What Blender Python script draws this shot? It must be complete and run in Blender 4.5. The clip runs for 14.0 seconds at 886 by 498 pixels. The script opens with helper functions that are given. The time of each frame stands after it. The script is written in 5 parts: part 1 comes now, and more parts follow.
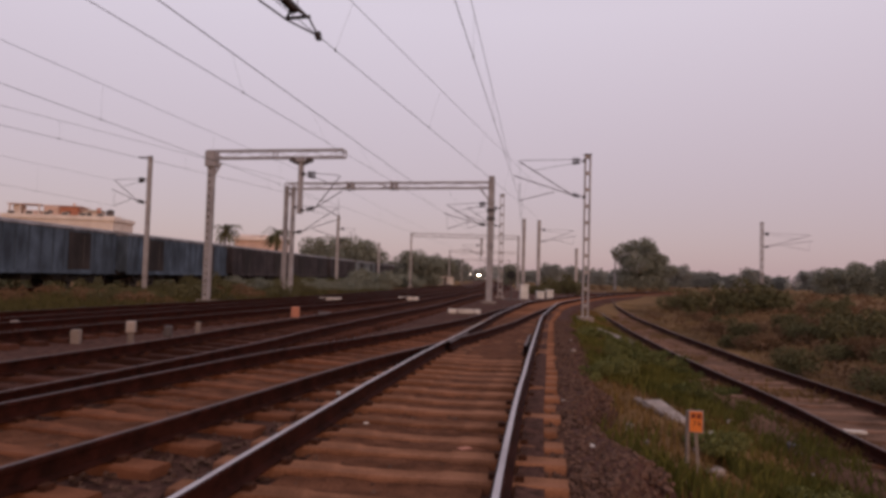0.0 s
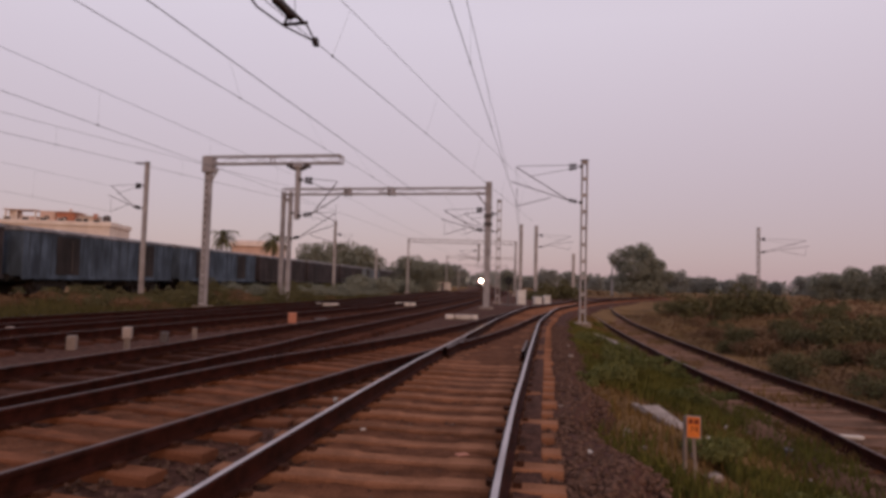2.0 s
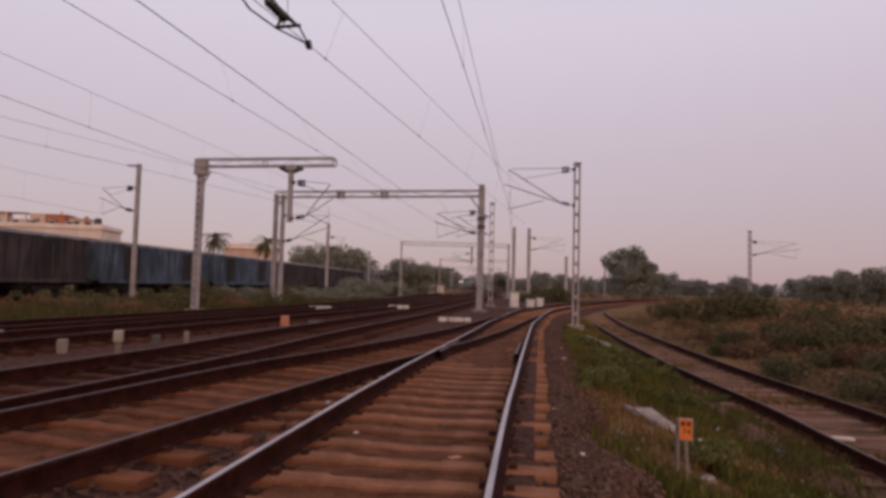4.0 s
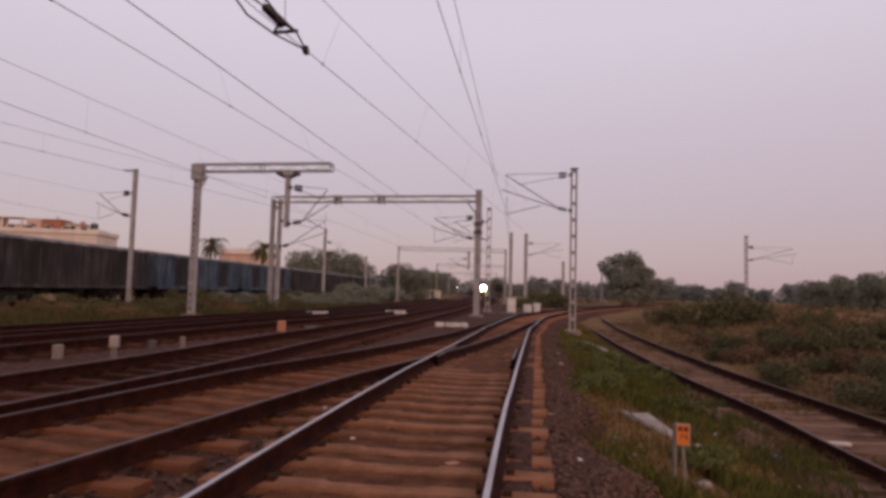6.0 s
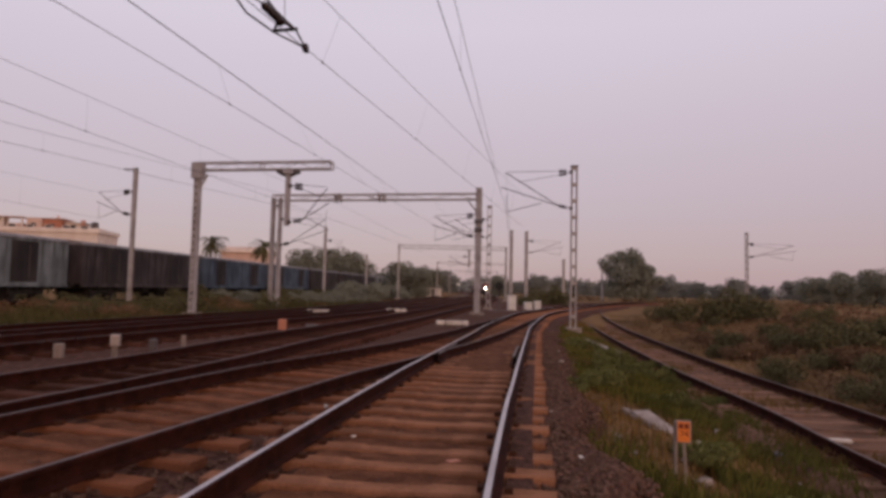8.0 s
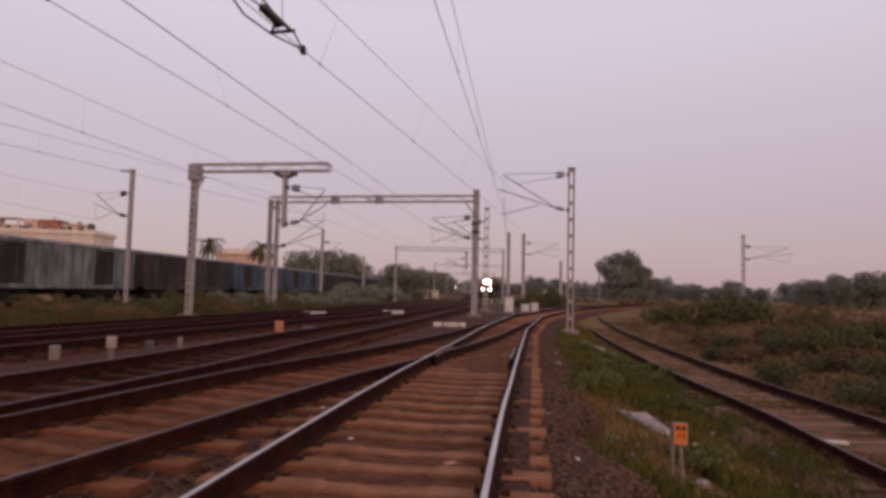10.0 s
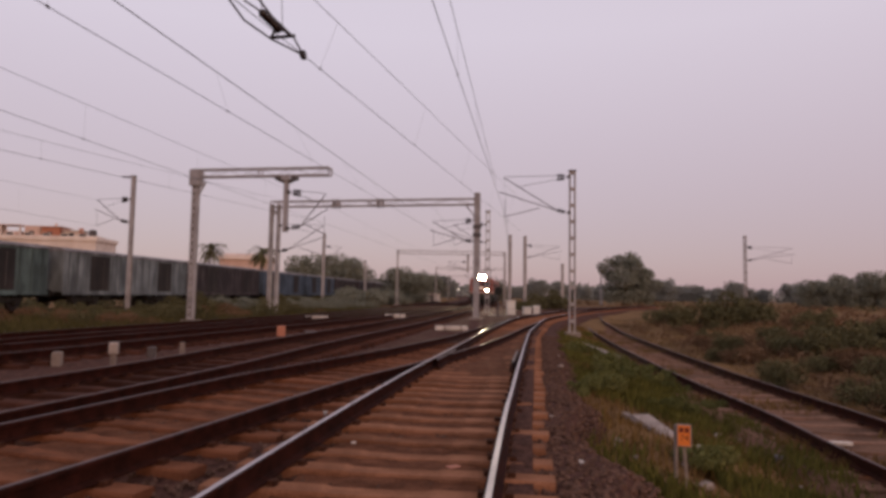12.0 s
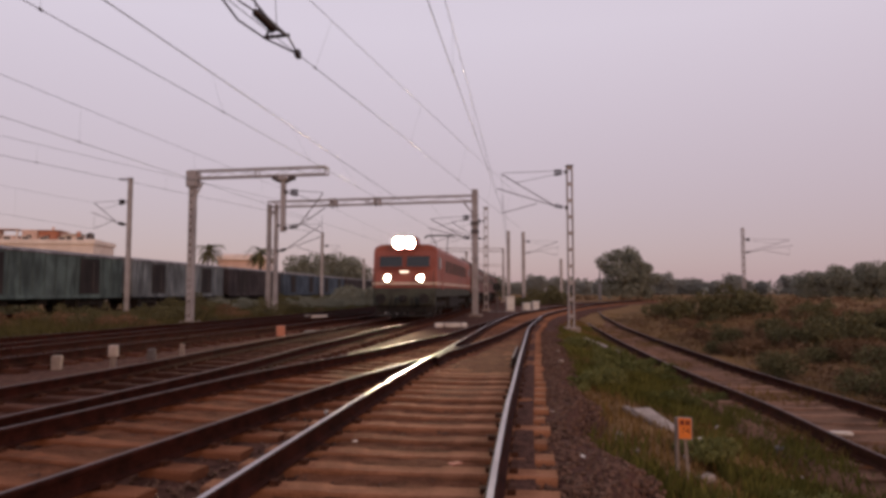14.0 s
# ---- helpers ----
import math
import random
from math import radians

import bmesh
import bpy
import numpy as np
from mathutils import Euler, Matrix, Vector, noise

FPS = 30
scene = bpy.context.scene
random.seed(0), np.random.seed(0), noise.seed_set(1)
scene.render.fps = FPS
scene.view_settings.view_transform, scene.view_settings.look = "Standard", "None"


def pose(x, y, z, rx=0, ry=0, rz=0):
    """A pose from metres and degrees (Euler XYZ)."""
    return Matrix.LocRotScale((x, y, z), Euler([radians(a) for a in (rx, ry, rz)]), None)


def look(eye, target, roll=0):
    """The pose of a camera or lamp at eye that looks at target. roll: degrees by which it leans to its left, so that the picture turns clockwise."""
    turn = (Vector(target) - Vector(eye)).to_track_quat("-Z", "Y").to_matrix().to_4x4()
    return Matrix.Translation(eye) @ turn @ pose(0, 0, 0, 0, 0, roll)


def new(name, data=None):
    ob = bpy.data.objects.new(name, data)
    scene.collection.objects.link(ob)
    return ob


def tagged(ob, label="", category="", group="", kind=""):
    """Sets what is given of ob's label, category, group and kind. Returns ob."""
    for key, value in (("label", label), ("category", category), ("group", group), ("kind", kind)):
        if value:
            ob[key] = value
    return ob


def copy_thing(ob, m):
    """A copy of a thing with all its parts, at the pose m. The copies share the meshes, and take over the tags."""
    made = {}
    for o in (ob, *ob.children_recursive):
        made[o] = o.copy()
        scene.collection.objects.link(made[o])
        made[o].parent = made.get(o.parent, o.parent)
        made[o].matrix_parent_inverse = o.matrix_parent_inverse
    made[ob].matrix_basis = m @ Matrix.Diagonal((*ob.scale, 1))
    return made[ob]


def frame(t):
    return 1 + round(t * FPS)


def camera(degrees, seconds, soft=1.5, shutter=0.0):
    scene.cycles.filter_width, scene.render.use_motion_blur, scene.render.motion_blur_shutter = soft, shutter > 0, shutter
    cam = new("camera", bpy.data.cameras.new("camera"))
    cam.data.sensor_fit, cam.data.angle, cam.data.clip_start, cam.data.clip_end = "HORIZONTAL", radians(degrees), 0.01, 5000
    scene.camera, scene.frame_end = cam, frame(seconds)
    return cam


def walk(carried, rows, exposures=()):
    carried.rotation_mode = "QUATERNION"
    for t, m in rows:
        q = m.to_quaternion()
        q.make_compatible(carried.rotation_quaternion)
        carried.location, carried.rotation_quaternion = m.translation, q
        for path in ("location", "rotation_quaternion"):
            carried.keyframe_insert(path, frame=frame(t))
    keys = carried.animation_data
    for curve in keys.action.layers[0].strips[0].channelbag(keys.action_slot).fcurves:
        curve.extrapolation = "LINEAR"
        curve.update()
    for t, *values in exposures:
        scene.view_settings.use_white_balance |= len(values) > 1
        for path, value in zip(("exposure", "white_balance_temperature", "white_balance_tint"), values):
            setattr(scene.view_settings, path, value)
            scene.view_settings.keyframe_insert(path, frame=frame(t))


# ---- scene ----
cam = camera(69.51, 14.0, soft=3.5)
walk(cam, [
    (0.0, pose(0, 0, 1.44, 92.535, -1.603, -0.071)),
    (0.5, pose(0, 0, 1.44, 92.709, -1.737, -0.033)),
    (1.0, pose(0, 0, 1.44, 92.796, -1.800, -0.280)),
    (1.5, pose(0, 0, 1.44, 92.889, -1.736, -0.216)),
    (2.0, pose(0, 0, 1.44, 93.044, -1.553, -0.318)),
    (2.5, pose(0, 0, 1.44, 93.006, -1.432, -0.524)),
    (3.0, pose(0, 0, 1.44, 92.998, -1.446, -0.759)),
    (5.5, pose(0, 0, 1.44, 93.872, -1.524, -1.079)),
    (6.0, pose(0, 0, 1.44, 93.778, -1.503, -1.206)),
    (6.5, pose(0, 0, 1.44, 93.575, -1.551, -1.140)),
    (7.0, pose(0, 0, 1.44, 93.462, -1.404, -1.218)),
    (7.5, pose(0, 0, 1.44, 93.507, -1.300, -1.212)),
    (8.0, pose(0, 0, 1.44, 93.590, -1.346, -1.160)),
    (10.5, pose(0, 0, 1.44, 93.796, -1.396, -1.440)),
    (11.0, pose(0, 0, 1.44, 93.856, -1.305, -1.317)),
    (11.5, pose(0, 0, 1.44, 93.999, -0.995, -1.065)),
    (12.0, pose(0, 0, 1.44, 94.065, -0.935, -1.256)),
    (12.5, pose(0, 0, 1.44, 94.111, -0.751, -1.177)),
    (13.0, pose(0, 0, 1.44, 93.977, -0.397, -1.035)),
    (13.5, pose(0, 0, 1.44, 94.029, -0.184, -1.080)),
    (14.0, pose(0, 0, 1.44, 93.815, 0.034, -1.342)),
])

# ---------------------------------------------------------------- light
SUN_EL, SUN_AZ = radians(9.5), radians(153)
world = bpy.data.worlds.new("dusk_sky")
scene.world = world
world.use_nodes = True
wn, wl = world.node_tree.nodes, world.node_tree.links
wn.clear()
w_out = wn.new("ShaderNodeOutputWorld")
w_geo = wn.new("ShaderNodeTexCoord")
w_sep = wn.new("ShaderNodeSeparateXYZ")
w_ramp = wn.new("ShaderNodeValToRGB")
w_bg = wn.new("ShaderNodeBackground")
w_sky = wn.new("ShaderNodeTexSky")
w_sky.sky_type, w_sky.sun_disc = "NISHITA", False
w_sky.sun_elevation, w_sky.sun_rotation = SUN_EL, SUN_AZ
w_bg2 = wn.new("ShaderNodeBackground")
w_add = wn.new("ShaderNodeAddShader")
wl.new(w_geo.outputs["Generated"], w_sep.inputs[0])
wl.new(w_sep.outputs["Z"], w_ramp.inputs[0])
ramp = w_ramp.color_ramp
ramp.elements[0].position, ramp.elements[0].color = 0.0, (0.40, 0.273, 0.308, 1)
ramp.elements[1].position, ramp.elements[1].color = 1.0, (0.66, 0.62, 0.73, 1)
e = ramp.elements.new(0.10); e.color = (0.458, 0.341, 0.388, 1)
e = ramp.elements.new(0.38); e.color = (0.632, 0.547, 0.624, 1)
wl.new(w_ramp.outputs[0], w_bg.inputs[0])
wl.new(w_sky.outputs[0], w_bg2.inputs[0])
w_bg.inputs[1].default_value = 1.03
w_bg2.inputs[1].default_value = 0.02
wl.new(w_bg.outputs[0], w_add.inputs[0])
wl.new(w_bg2.outputs[0], w_add.inputs[1])
wl.new(w_add.outputs[0], w_out.inputs[0])

sun = new("sun", bpy.data.lights.new("sun", "SUN"))
sun.data.energy, sun.data.angle, sun.data.color = 0.75, radians(14), (1.0, 0.60, 0.38)
sun.matrix_world = look((40, -60, 15), (0, 20, 0))

# ---------------------------------------------------------------- materials


def material(name, base, dark, scale=4.0, rough=0.85, metal=0.0, bump=0.3, fine=60.0, per_object=0.25, spec=0.3):
    """A surface of two colours mixed by coarse and fine noise, with fine relief and a slight difference from piece to piece."""
    m = bpy.data.materials.new(name)
    m.use_nodes = True
    n, l = m.node_tree.nodes, m.node_tree.links
    b = n["Principled BSDF"]
    tc = n.new("ShaderNodeTexCoord")
    n1 = n.new("ShaderNodeTexNoise")
    n1.inputs["Scale"].default_value, n1.inputs["Detail"].default_value = scale, 6
    n2 = n.new("ShaderNodeTexNoise")
    n2.inputs["Scale"].default_value, n2.inputs["Detail"].default_value = fine, 3
    l.new(tc.outputs["Object"], n1.inputs["Vector"])
    l.new(tc.outputs["Object"], n2.inputs["Vector"])
    add = n.new("ShaderNodeMath"); add.operation = "ADD"
    mul = n.new("ShaderNodeMath"); mul.operation = "MULTIPLY"; mul.inputs[1].default_value = 0.5
    l.new(n2.outputs[0], mul.inputs[0])
    l.new(n1.outputs[0], add.inputs[0]); l.new(mul.outputs[0], add.inputs[1])
    oi = n.new("ShaderNodeObjectInfo")
    sh = n.new("ShaderNodeMath"); sh.operation = "MULTIPLY_ADD"
    sh.inputs[1].default_value, sh.inputs[2].default_value = per_object, -0.25 - per_object / 2
    l.new(oi.outputs["Random"], sh.inputs[0])
    ad2 = n.new("ShaderNodeMath"); ad2.operation = "ADD"
    l.new(add.outputs[0], ad2.inputs[0]); l.new(sh.outputs[0], ad2.inputs[1])
    mr = n.new("ShaderNodeMapRange")
    mr.inputs["From Min"].default_value, mr.inputs["From Max"].default_value = 0.3, 0.7
    l.new(ad2.outputs[0], mr.inputs["Value"])
    mix = n.new("ShaderNodeMix"); mix.data_type = "RGBA"
    mix.inputs["A"].default_value, mix.inputs["B"].default_value = (*dark, 1), (*base, 1)
    l.new(mr.outputs[0], mix.inputs["Factor"])
    l.new(mix.outputs["Result"], b.inputs["Base Color"])
    b.inputs["Roughness"].default_value, b.inputs["Metallic"].default_value = rough, metal
    b.inputs["Specular IOR Level"].default_value = spec
    if bump:
        bp = n.new("ShaderNodeBump")
        bp.inputs["Strength"].default_value, bp.inputs["Distance"].default_value = bump, 0.02
        l.new(n2.outputs[0], bp.inputs["Height"])
        l.new(bp.outputs[0], b.inputs["Normal"])
    return m


def glow(name, color, strength):
    m = bpy.data.materials.new(name)
    m.use_nodes = True
    b = m.node_tree.nodes["Principled BSDF"]
    b.inputs["Base Color"].default_value = (*color, 1)
    b.inputs["Emission Color"].default_value = (*color, 1)
    b.inputs["Emission Strength"].default_value = strength
    return m


M_EARTH = material("dry_earth", (0.21, 0.115, 0.05), (0.1, 0.056, 0.025), 0.35, 0.95, 0, 0.6, 7, 0, spec=0.04)
M_BALLAST = material("rust_dusted_ballast", (0.115, 0.054, 0.039), (0.038, 0.018, 0.013), 9, 0.9, 0, 0.9, 26, 0, spec=0.04)
M_STONE = material("ballast_stone", (0.165, 0.09, 0.064), (0.055, 0.03, 0.021), 14, 0.85, 0, 0.3, 60, 0, spec=0.04)
M_SLEEPER = material("rust_dusted_concrete", (0.30, 0.131, 0.072), (0.146, 0.061, 0.032), 3, 0.9, 0, 0.4, 45, 0.35, spec=0.04)
# Sleepers of the left-hand tracks: lens vignette put into these two darker colours.
M_SLEEPER_MID = material("vignette_dimmed_concrete", (0.215, 0.082, 0.042), (0.095, 0.037, 0.02), 3, 0.9, 0, 0.4, 45, 0.35, spec=0.04)
M_SLEEPER_OLD = material("weathered_vignette_dimmed_concrete", (0.095, 0.039, 0.026), (0.04, 0.017, 0.012), 3, 0.9, 0, 0.4, 45, 0.35, spec=0.04)
M_RAIL = material("rusty_rail_steel", (0.042, 0.012, 0.008), (0.016, 0.006, 0.004), 6, 0.8, 0, 0.2, 50, 0, spec=0.04)
M_RAILTOP = material("worn_bright_rail_head", (0.55, 0.50, 0.50), (0.36, 0.31, 0.31), 2, 0.32, 1.0, 0.03, 80, 0, 0.5)
M_RAILTOP_DULL = material("dull_rail_head", (0.1, 0.048, 0.04), (0.05, 0.024, 0.018), 3, 0.5, 0.4, 0.05, 80, 0, 0.5)
M_FASTENER = material("rusty_clip", (0.085, 0.035, 0.02), (0.035, 0.015, 0.01), 20, 0.8, 0, 0.1, 80, 0.2, spec=0.04)
M_GALV = material("weathered_galvanised_steel", (0.42, 0.375, 0.365), (0.27, 0.233, 0.226), 1.5, 0.7, 0.25, 0.1, 30, 0.1)
M_GALV_DARK = material("dark_galvanised_steel", (0.13, 0.105, 0.10), (0.07, 0.055, 0.052), 2, 0.6, 0.3, 0.1, 30, 0.1)
M_CONC_POST = material("pale_concrete_post", (0.30, 0.23, 0.19), (0.15, 0.11, 0.09), 3, 0.9, 0, 0.2, 40, 0.2)
M_INS = material("dark_porcelain", (0.045, 0.03, 0.028), (0.03, 0.02, 0.02), 5, 0.25, 0, 0, 30, 0)
M_WIRE = material("copper_wire", (0.12, 0.098, 0.098), (0.075, 0.06, 0.06), 2, 0.5, 0.5, 0, 30, 0)
M_WHITE = material("whitewashed_stone", (0.66, 0.58, 0.51), (0.38, 0.31, 0.26), 4, 0.9, 0, 0.2, 40, 0.2)
M_CAP = material("grey_white_cap_paint", (0.36, 0.285, 0.245), (0.20, 0.15, 0.125), 4, 0.9, 0, 0.2, 40, 0.2)
M_WHITEBOX = material("white_painted_steel_box", (0.74, 0.70, 0.66), (0.55, 0.50, 0.46), 2, 0.5, 0, 0.05, 40, 0.1)
M_ORANGE = material("orange_paint", (0.80, 0.22, 0.035), (0.62, 0.15, 0.025), 8, 0.6, 0, 0.05, 60, 0)
M_REDMARK = material("dark_red_lettering", (0.17, 0.03, 0.015), (0.12, 0.02, 0.012), 8, 0.7, 0, 0, 60, 0)
M_BLACK = material("black_paint", (0.012, 0.012, 0.013), (0.006, 0.006, 0.006), 4, 0.6, 0, 0.05, 40, 0)
M_UNDER = material("grimy_underframe", (0.03, 0.025, 0.022), (0.012, 0.01, 0.01), 3, 0.85, 0, 0.2, 30, 0.1)


def foliage(name, a, b, rough=0.7):
    """Leaves: two greens, mixed leaf by leaf and in patches."""
    m = bpy.data.materials.new(name)
    m.use_nodes = True
    n, l = m.node_tree.nodes, m.node_tree.links
    bs = n["Principled BSDF"]
    g = n.new("ShaderNodeNewGeometry")
    tc = n.new("ShaderNodeTexCoord")
    no = n.new("ShaderNodeTexNoise")
    no.inputs["Scale"].default_value = 0.9
    l.new(tc.outputs["Object"], no.inputs["Vector"])
    ad = n.new("ShaderNodeMath"); ad.operation = "MULTIPLY_ADD"
    ad.inputs[1].default_value = 0.6
    l.new(g.outputs["Random Per Island"], ad.inputs[0])
    mr = n.new("ShaderNodeMapRange")
    mr.inputs["From Min"].default_value, mr.inputs["From Max"].default_value = 0.3, 0.7
    mr.inputs["To Min"].default_value, mr.inputs["To Max"].default_value = -0.1, 0.5
    l.new(no.outputs[0], mr.inputs["Value"])
    l.new(mr.outputs[0], ad.inputs[2])
    mx = n.new("ShaderNodeMix"); mx.data_type = "RGBA"
    mx.inputs["A"].default_value, mx.inputs["B"].default_value = (*a, 1), (*b, 1)
    l.new(ad.outputs[0], mx.inputs["Factor"])
    l.new(mx.outputs["Result"], bs.inputs["Base Color"])
    bs.inputs["Roughness"].default_value = rough
    bs.inputs["Specular IOR Level"].default_value = 0.05
    return m


M_GRASS = foliage("green_grass", (0.064, 0.064, 0.016), (0.17, 0.146, 0.038))
M_GRASS_DRY = foliage("dry_olive_grass", (0.105, 0.06, 0.022), (0.23, 0.142, 0.054))
M_LEAF = foliage("dusty_dark_leaves", (0.068, 0.060, 0.028), (0.13, 0.112, 0.054))
M_LEAF_BROWN = foliage("dry_brown_scrub", (0.115, 0.064, 0.036), (0.20, 0.118, 0.066))
# Mid-distance leaves: green lightened and greyed to stand in for haze.
M_LEAF_TREE = foliage("haze_greyed_leaves", (0.155, 0.153, 0.115), (0.22, 0.215, 0.165))
# Farthest leaves: distance haze put into a paler, greyer base colour.
M_LEAF_FAR = foliage("haze_paled_leaves", (0.19, 0.19, 0.165), (0.26, 0.255, 0.23))
M_FIELD = foliage("olive_field_grass", (0.05, 0.045, 0.016), (0.115, 0.095, 0.04))
M_WEED = foliage("fresh_weed_leaves", (0.075, 0.08, 0.025), (0.175, 0.16, 0.055))
M_DUST = material("rusty_dust_and_chippings", (0.165, 0.066, 0.035), (0.072, 0.029, 0.0155), 5, 0.95, 0, 0.8, 40, 0, spec=0.04)
M_SIDING = material("dusty_pinkish_earth", (0.18, 0.096, 0.062), (0.085, 0.046, 0.03), 1.5, 0.95, 0, 0.6, 20, 0, spec=0.04)
M_SLEEPER_PALE = material("pale_worn_concrete", (0.25, 0.133, 0.088), (0.11, 0.06, 0.039), 3, 0.9, 0, 0.4, 45, 0.35, spec=0.04)
M_BARK = material("grey_brown_bark", (0.09, 0.065, 0.045), (0.04, 0.03, 0.022), 5, 0.9, 0, 0.4, 40, 0.2)

# ---------------------------------------------------------------- mesh helpers


def mesh_of(name, bm, mats, smooth=False):
    me = bpy.data.meshes.new(name)
    bm.normal_update()
    bm.to_mesh(me)
    bm.free()
    for m in mats if isinstance(mats, (list, tuple)) else [mats]:
        me.materials.append(m)
    if smooth:
        for p in me.polygons:
            p.use_smooth = True
    return me


def part(name, bm, mats, parent, label="", smooth=False, m=None):
    """Links a bmesh, or a mesh that is shared, as one object under a thing or a part."""
    me = bm if isinstance(bm, bpy.types.Mesh) else mesh_of(name, bm, mats, smooth)
    ob = new(name, me)
    ob.parent = parent
    if m is not None:
        ob.matrix_local = m
    return tagged(ob, label)


def thing(name, label, category, m=None, group="", kind=""):
    ob = new(name)
    ob.empty_display_size = 0.2
    if m is not None:
        ob.matrix_world = m
    return tagged(ob, label, category, group, kind)


def box(bm, x0, x1, y0, y1, z0, z1, bevel=0.0, mat=0, m=None):
    r = bmesh.ops.create_cube(bm, size=1.0, matrix=Matrix.LocRotScale(((x0 + x1) / 2, (y0 + y1) / 2, (z0 + z1) / 2), None, (x1 - x0, y1 - y0, z1 - z0)))
    vs = r["verts"]
    fs = {f for v in vs for f in v.link_faces}
    for f in fs:
        f.material_index = mat
    if bevel:
        es = list({e for v in vs for e in v.link_edges})
        b = bmesh.ops.bevel(bm, geom=es, offset=bevel, segments=1, affect="EDGES")
        vs = b["verts"] + [v for v in vs if v.is_valid]
        for f in b["faces"]:
            f.material_index = mat
    if m is not None:
        bmesh.ops.transform(bm, matrix=m, verts=list({v for v in vs if v.is_valid}))
    return bm


def bar(bm, p, q, r0, r1=None, sides=8, mat=0):
    """A round bar from p to q."""
    p, q = Vector(p), Vector(q)
    d = q - p
    m = Matrix.Translation((p + q) / 2) @ d.to_track_quat("Z", "Y").to_matrix().to_4x4()
    r = bmesh.ops.create_cone(bm, cap_ends=True, segments=sides, radius1=r0, radius2=r0 if r1 is None else r1, depth=d.length, matrix=m)
    for f in {f for v in r["verts"] for f in v.link_faces}:
        f.material_index = mat
    return bm


def tube(bm, x, z, y0, y1, r, thick=0.02, sides=20):
    """An open round hood along y, with walls of some thickness."""
    rings = []
    for y, rr in ((y0, r), (y1, r), (y1, r + thick), (y0, r + thick)):
        rings.append([bm.verts.new((x + rr * math.cos(2 * math.pi * k / sides), y, z + rr * math.sin(2 * math.pi * k / sides))) for k in range(sides)])
    for a, b in zip(rings, rings[1:] + rings[:1]):
        for k in range(sides):
            bm.faces.new((a[k], a[(k + 1) % sides], b[(k + 1) % sides], b[k]))
    return bm


def sq(bm, p, q, a, b=None, up="Y", mat=0):
    """A square bar from p to q, a by b across."""
    p, q = Vector(p), Vector(q)
    d = q - p
    m = Matrix.Translation((p + q) / 2) @ d.to_track_quat("Z", up).to_matrix().to_4x4() @ Matrix.Diagonal((a, b or a, d.length, 1))
    r = bmesh.ops.create_cube(bm, size=1.0, matrix=m)
    for f in {f for v in r["verts"] for f in v.link_faces}:
        f.material_index = mat
    return bm


def curve_points(ctrl, step=1.0):
    """A smooth line through the control points, in even steps."""
    c = [np.array(p, float) for p in ctrl]
    c = [2 * c[0] - c[1]] + c + [2 * c[-1] - c[-2]]
    out = []
    for i in range(1, len(c) - 2):
        for k in range(24):
            t = k / 24
            a, b, d, e = c[i - 1], c[i], c[i + 1], c[i + 2]
            out.append(0.5 * (2 * b + (d - a) * t + (2 * a - 5 * b + 4 * d - e) * t * t + (3 * b - a - 3 * d + e) * t ** 3))
    out.append(c[-2])
    out = np.array(out)
    s = np.concatenate([[0], np.cumsum(np.linalg.norm(np.diff(out, axis=0), axis=1))])
    n = max(2, int(s[-1] / step) + 1)
    u = np.arange(n) * step
    return np.stack([np.interp(u, s, out[:, k]) for k in range(out.shape[1])], 1)


def normals_of(pts):
    d = np.gradient(pts, axis=0)
    d /= np.linalg.norm(d, axis=1)[:, None]
    return d, np.stack([d[:, 1], -d[:, 0]], 1)          # along, to the right


# ---------------------------------------------------------------- ground and tracks
# centre lines of the tracks, in plan
LINE_MAIN = [(-2.466, -13.66), (-1.13, -0.5), (-0.555, 3.63), (-0.03, 7.0), (0.33, 9.1), (1.05, 13.4), (1.9, 18.4), (2.84, 23.8), (3.6, 27.4), (5.35, 34.8), (6.8, 39.5), (10.8, 51), (15.6, 63), (23, 78), (34, 98)]
LINE_TURNOUT = [(-8.6, -12), (-4.9, 0), (-3.35, 4.9), (-2.05, 9.4), (-0.75, 13.3), (0.22, 16.5), (1.25, 20.2), (2.25, 24.0), (3.22, 27.6), (4.2, 31.0), (5.3, 34.6)]
LINE_EXPRESS = [(-9.2, -14), (-6.5, 0), (-5.2, 6.4), (-4.78, 8.2), (-4.1, 11.6), (-3.55, 15.5), (-2.12, 23.5), (-1.1, 29), (0.76, 41.2), (2.7, 54), (4.85, 70), (6.6, 81), (10.3, 109), (17.6, 195), (19.8, 220), (23.0, 280), (24.8, 360), (26.6, 460), (29, 620)]
LINE_FOURTH = [(-13.8, -14), (-10.4, 5), (-9.05, 11.8), (-8.3, 15), (-7.1, 20), (-5.9, 25), (-4.7, 30), (-3.6, 35), (-1.1, 50), (0.3, 60), (2.9, 82), (6.6, 112), (13.5, 196), (18, 290)]
LINE_FIFTH = [(-17.6, -14), (-13.5, 5), (-11.3, 15), (-10.2, 20), (-9.1, 25), (-7.95, 30), (-6.8, 35), (-5.2, 45), (-3.6, 58), (-1.2, 82), (2.6, 112)]
LINE_SIDING = [(4.9, -12), (5.75, -1), (6.5, 7.5), (7.06, 11.4), (7.39, 15), (7.75, 18.4), (8.3, 22.5), (8.85, 26.5), (9.55, 31), (10.5, 37), (11.35, 42), (13.2, 52), (15.6, 62)]
LINE_GOODS = [(-30.4, -40), (-26.4, 0), (-22.4, 40), (-16.4, 100), (-9.4, 170), (-1.8, 246)]

GAUGE = 0.8725


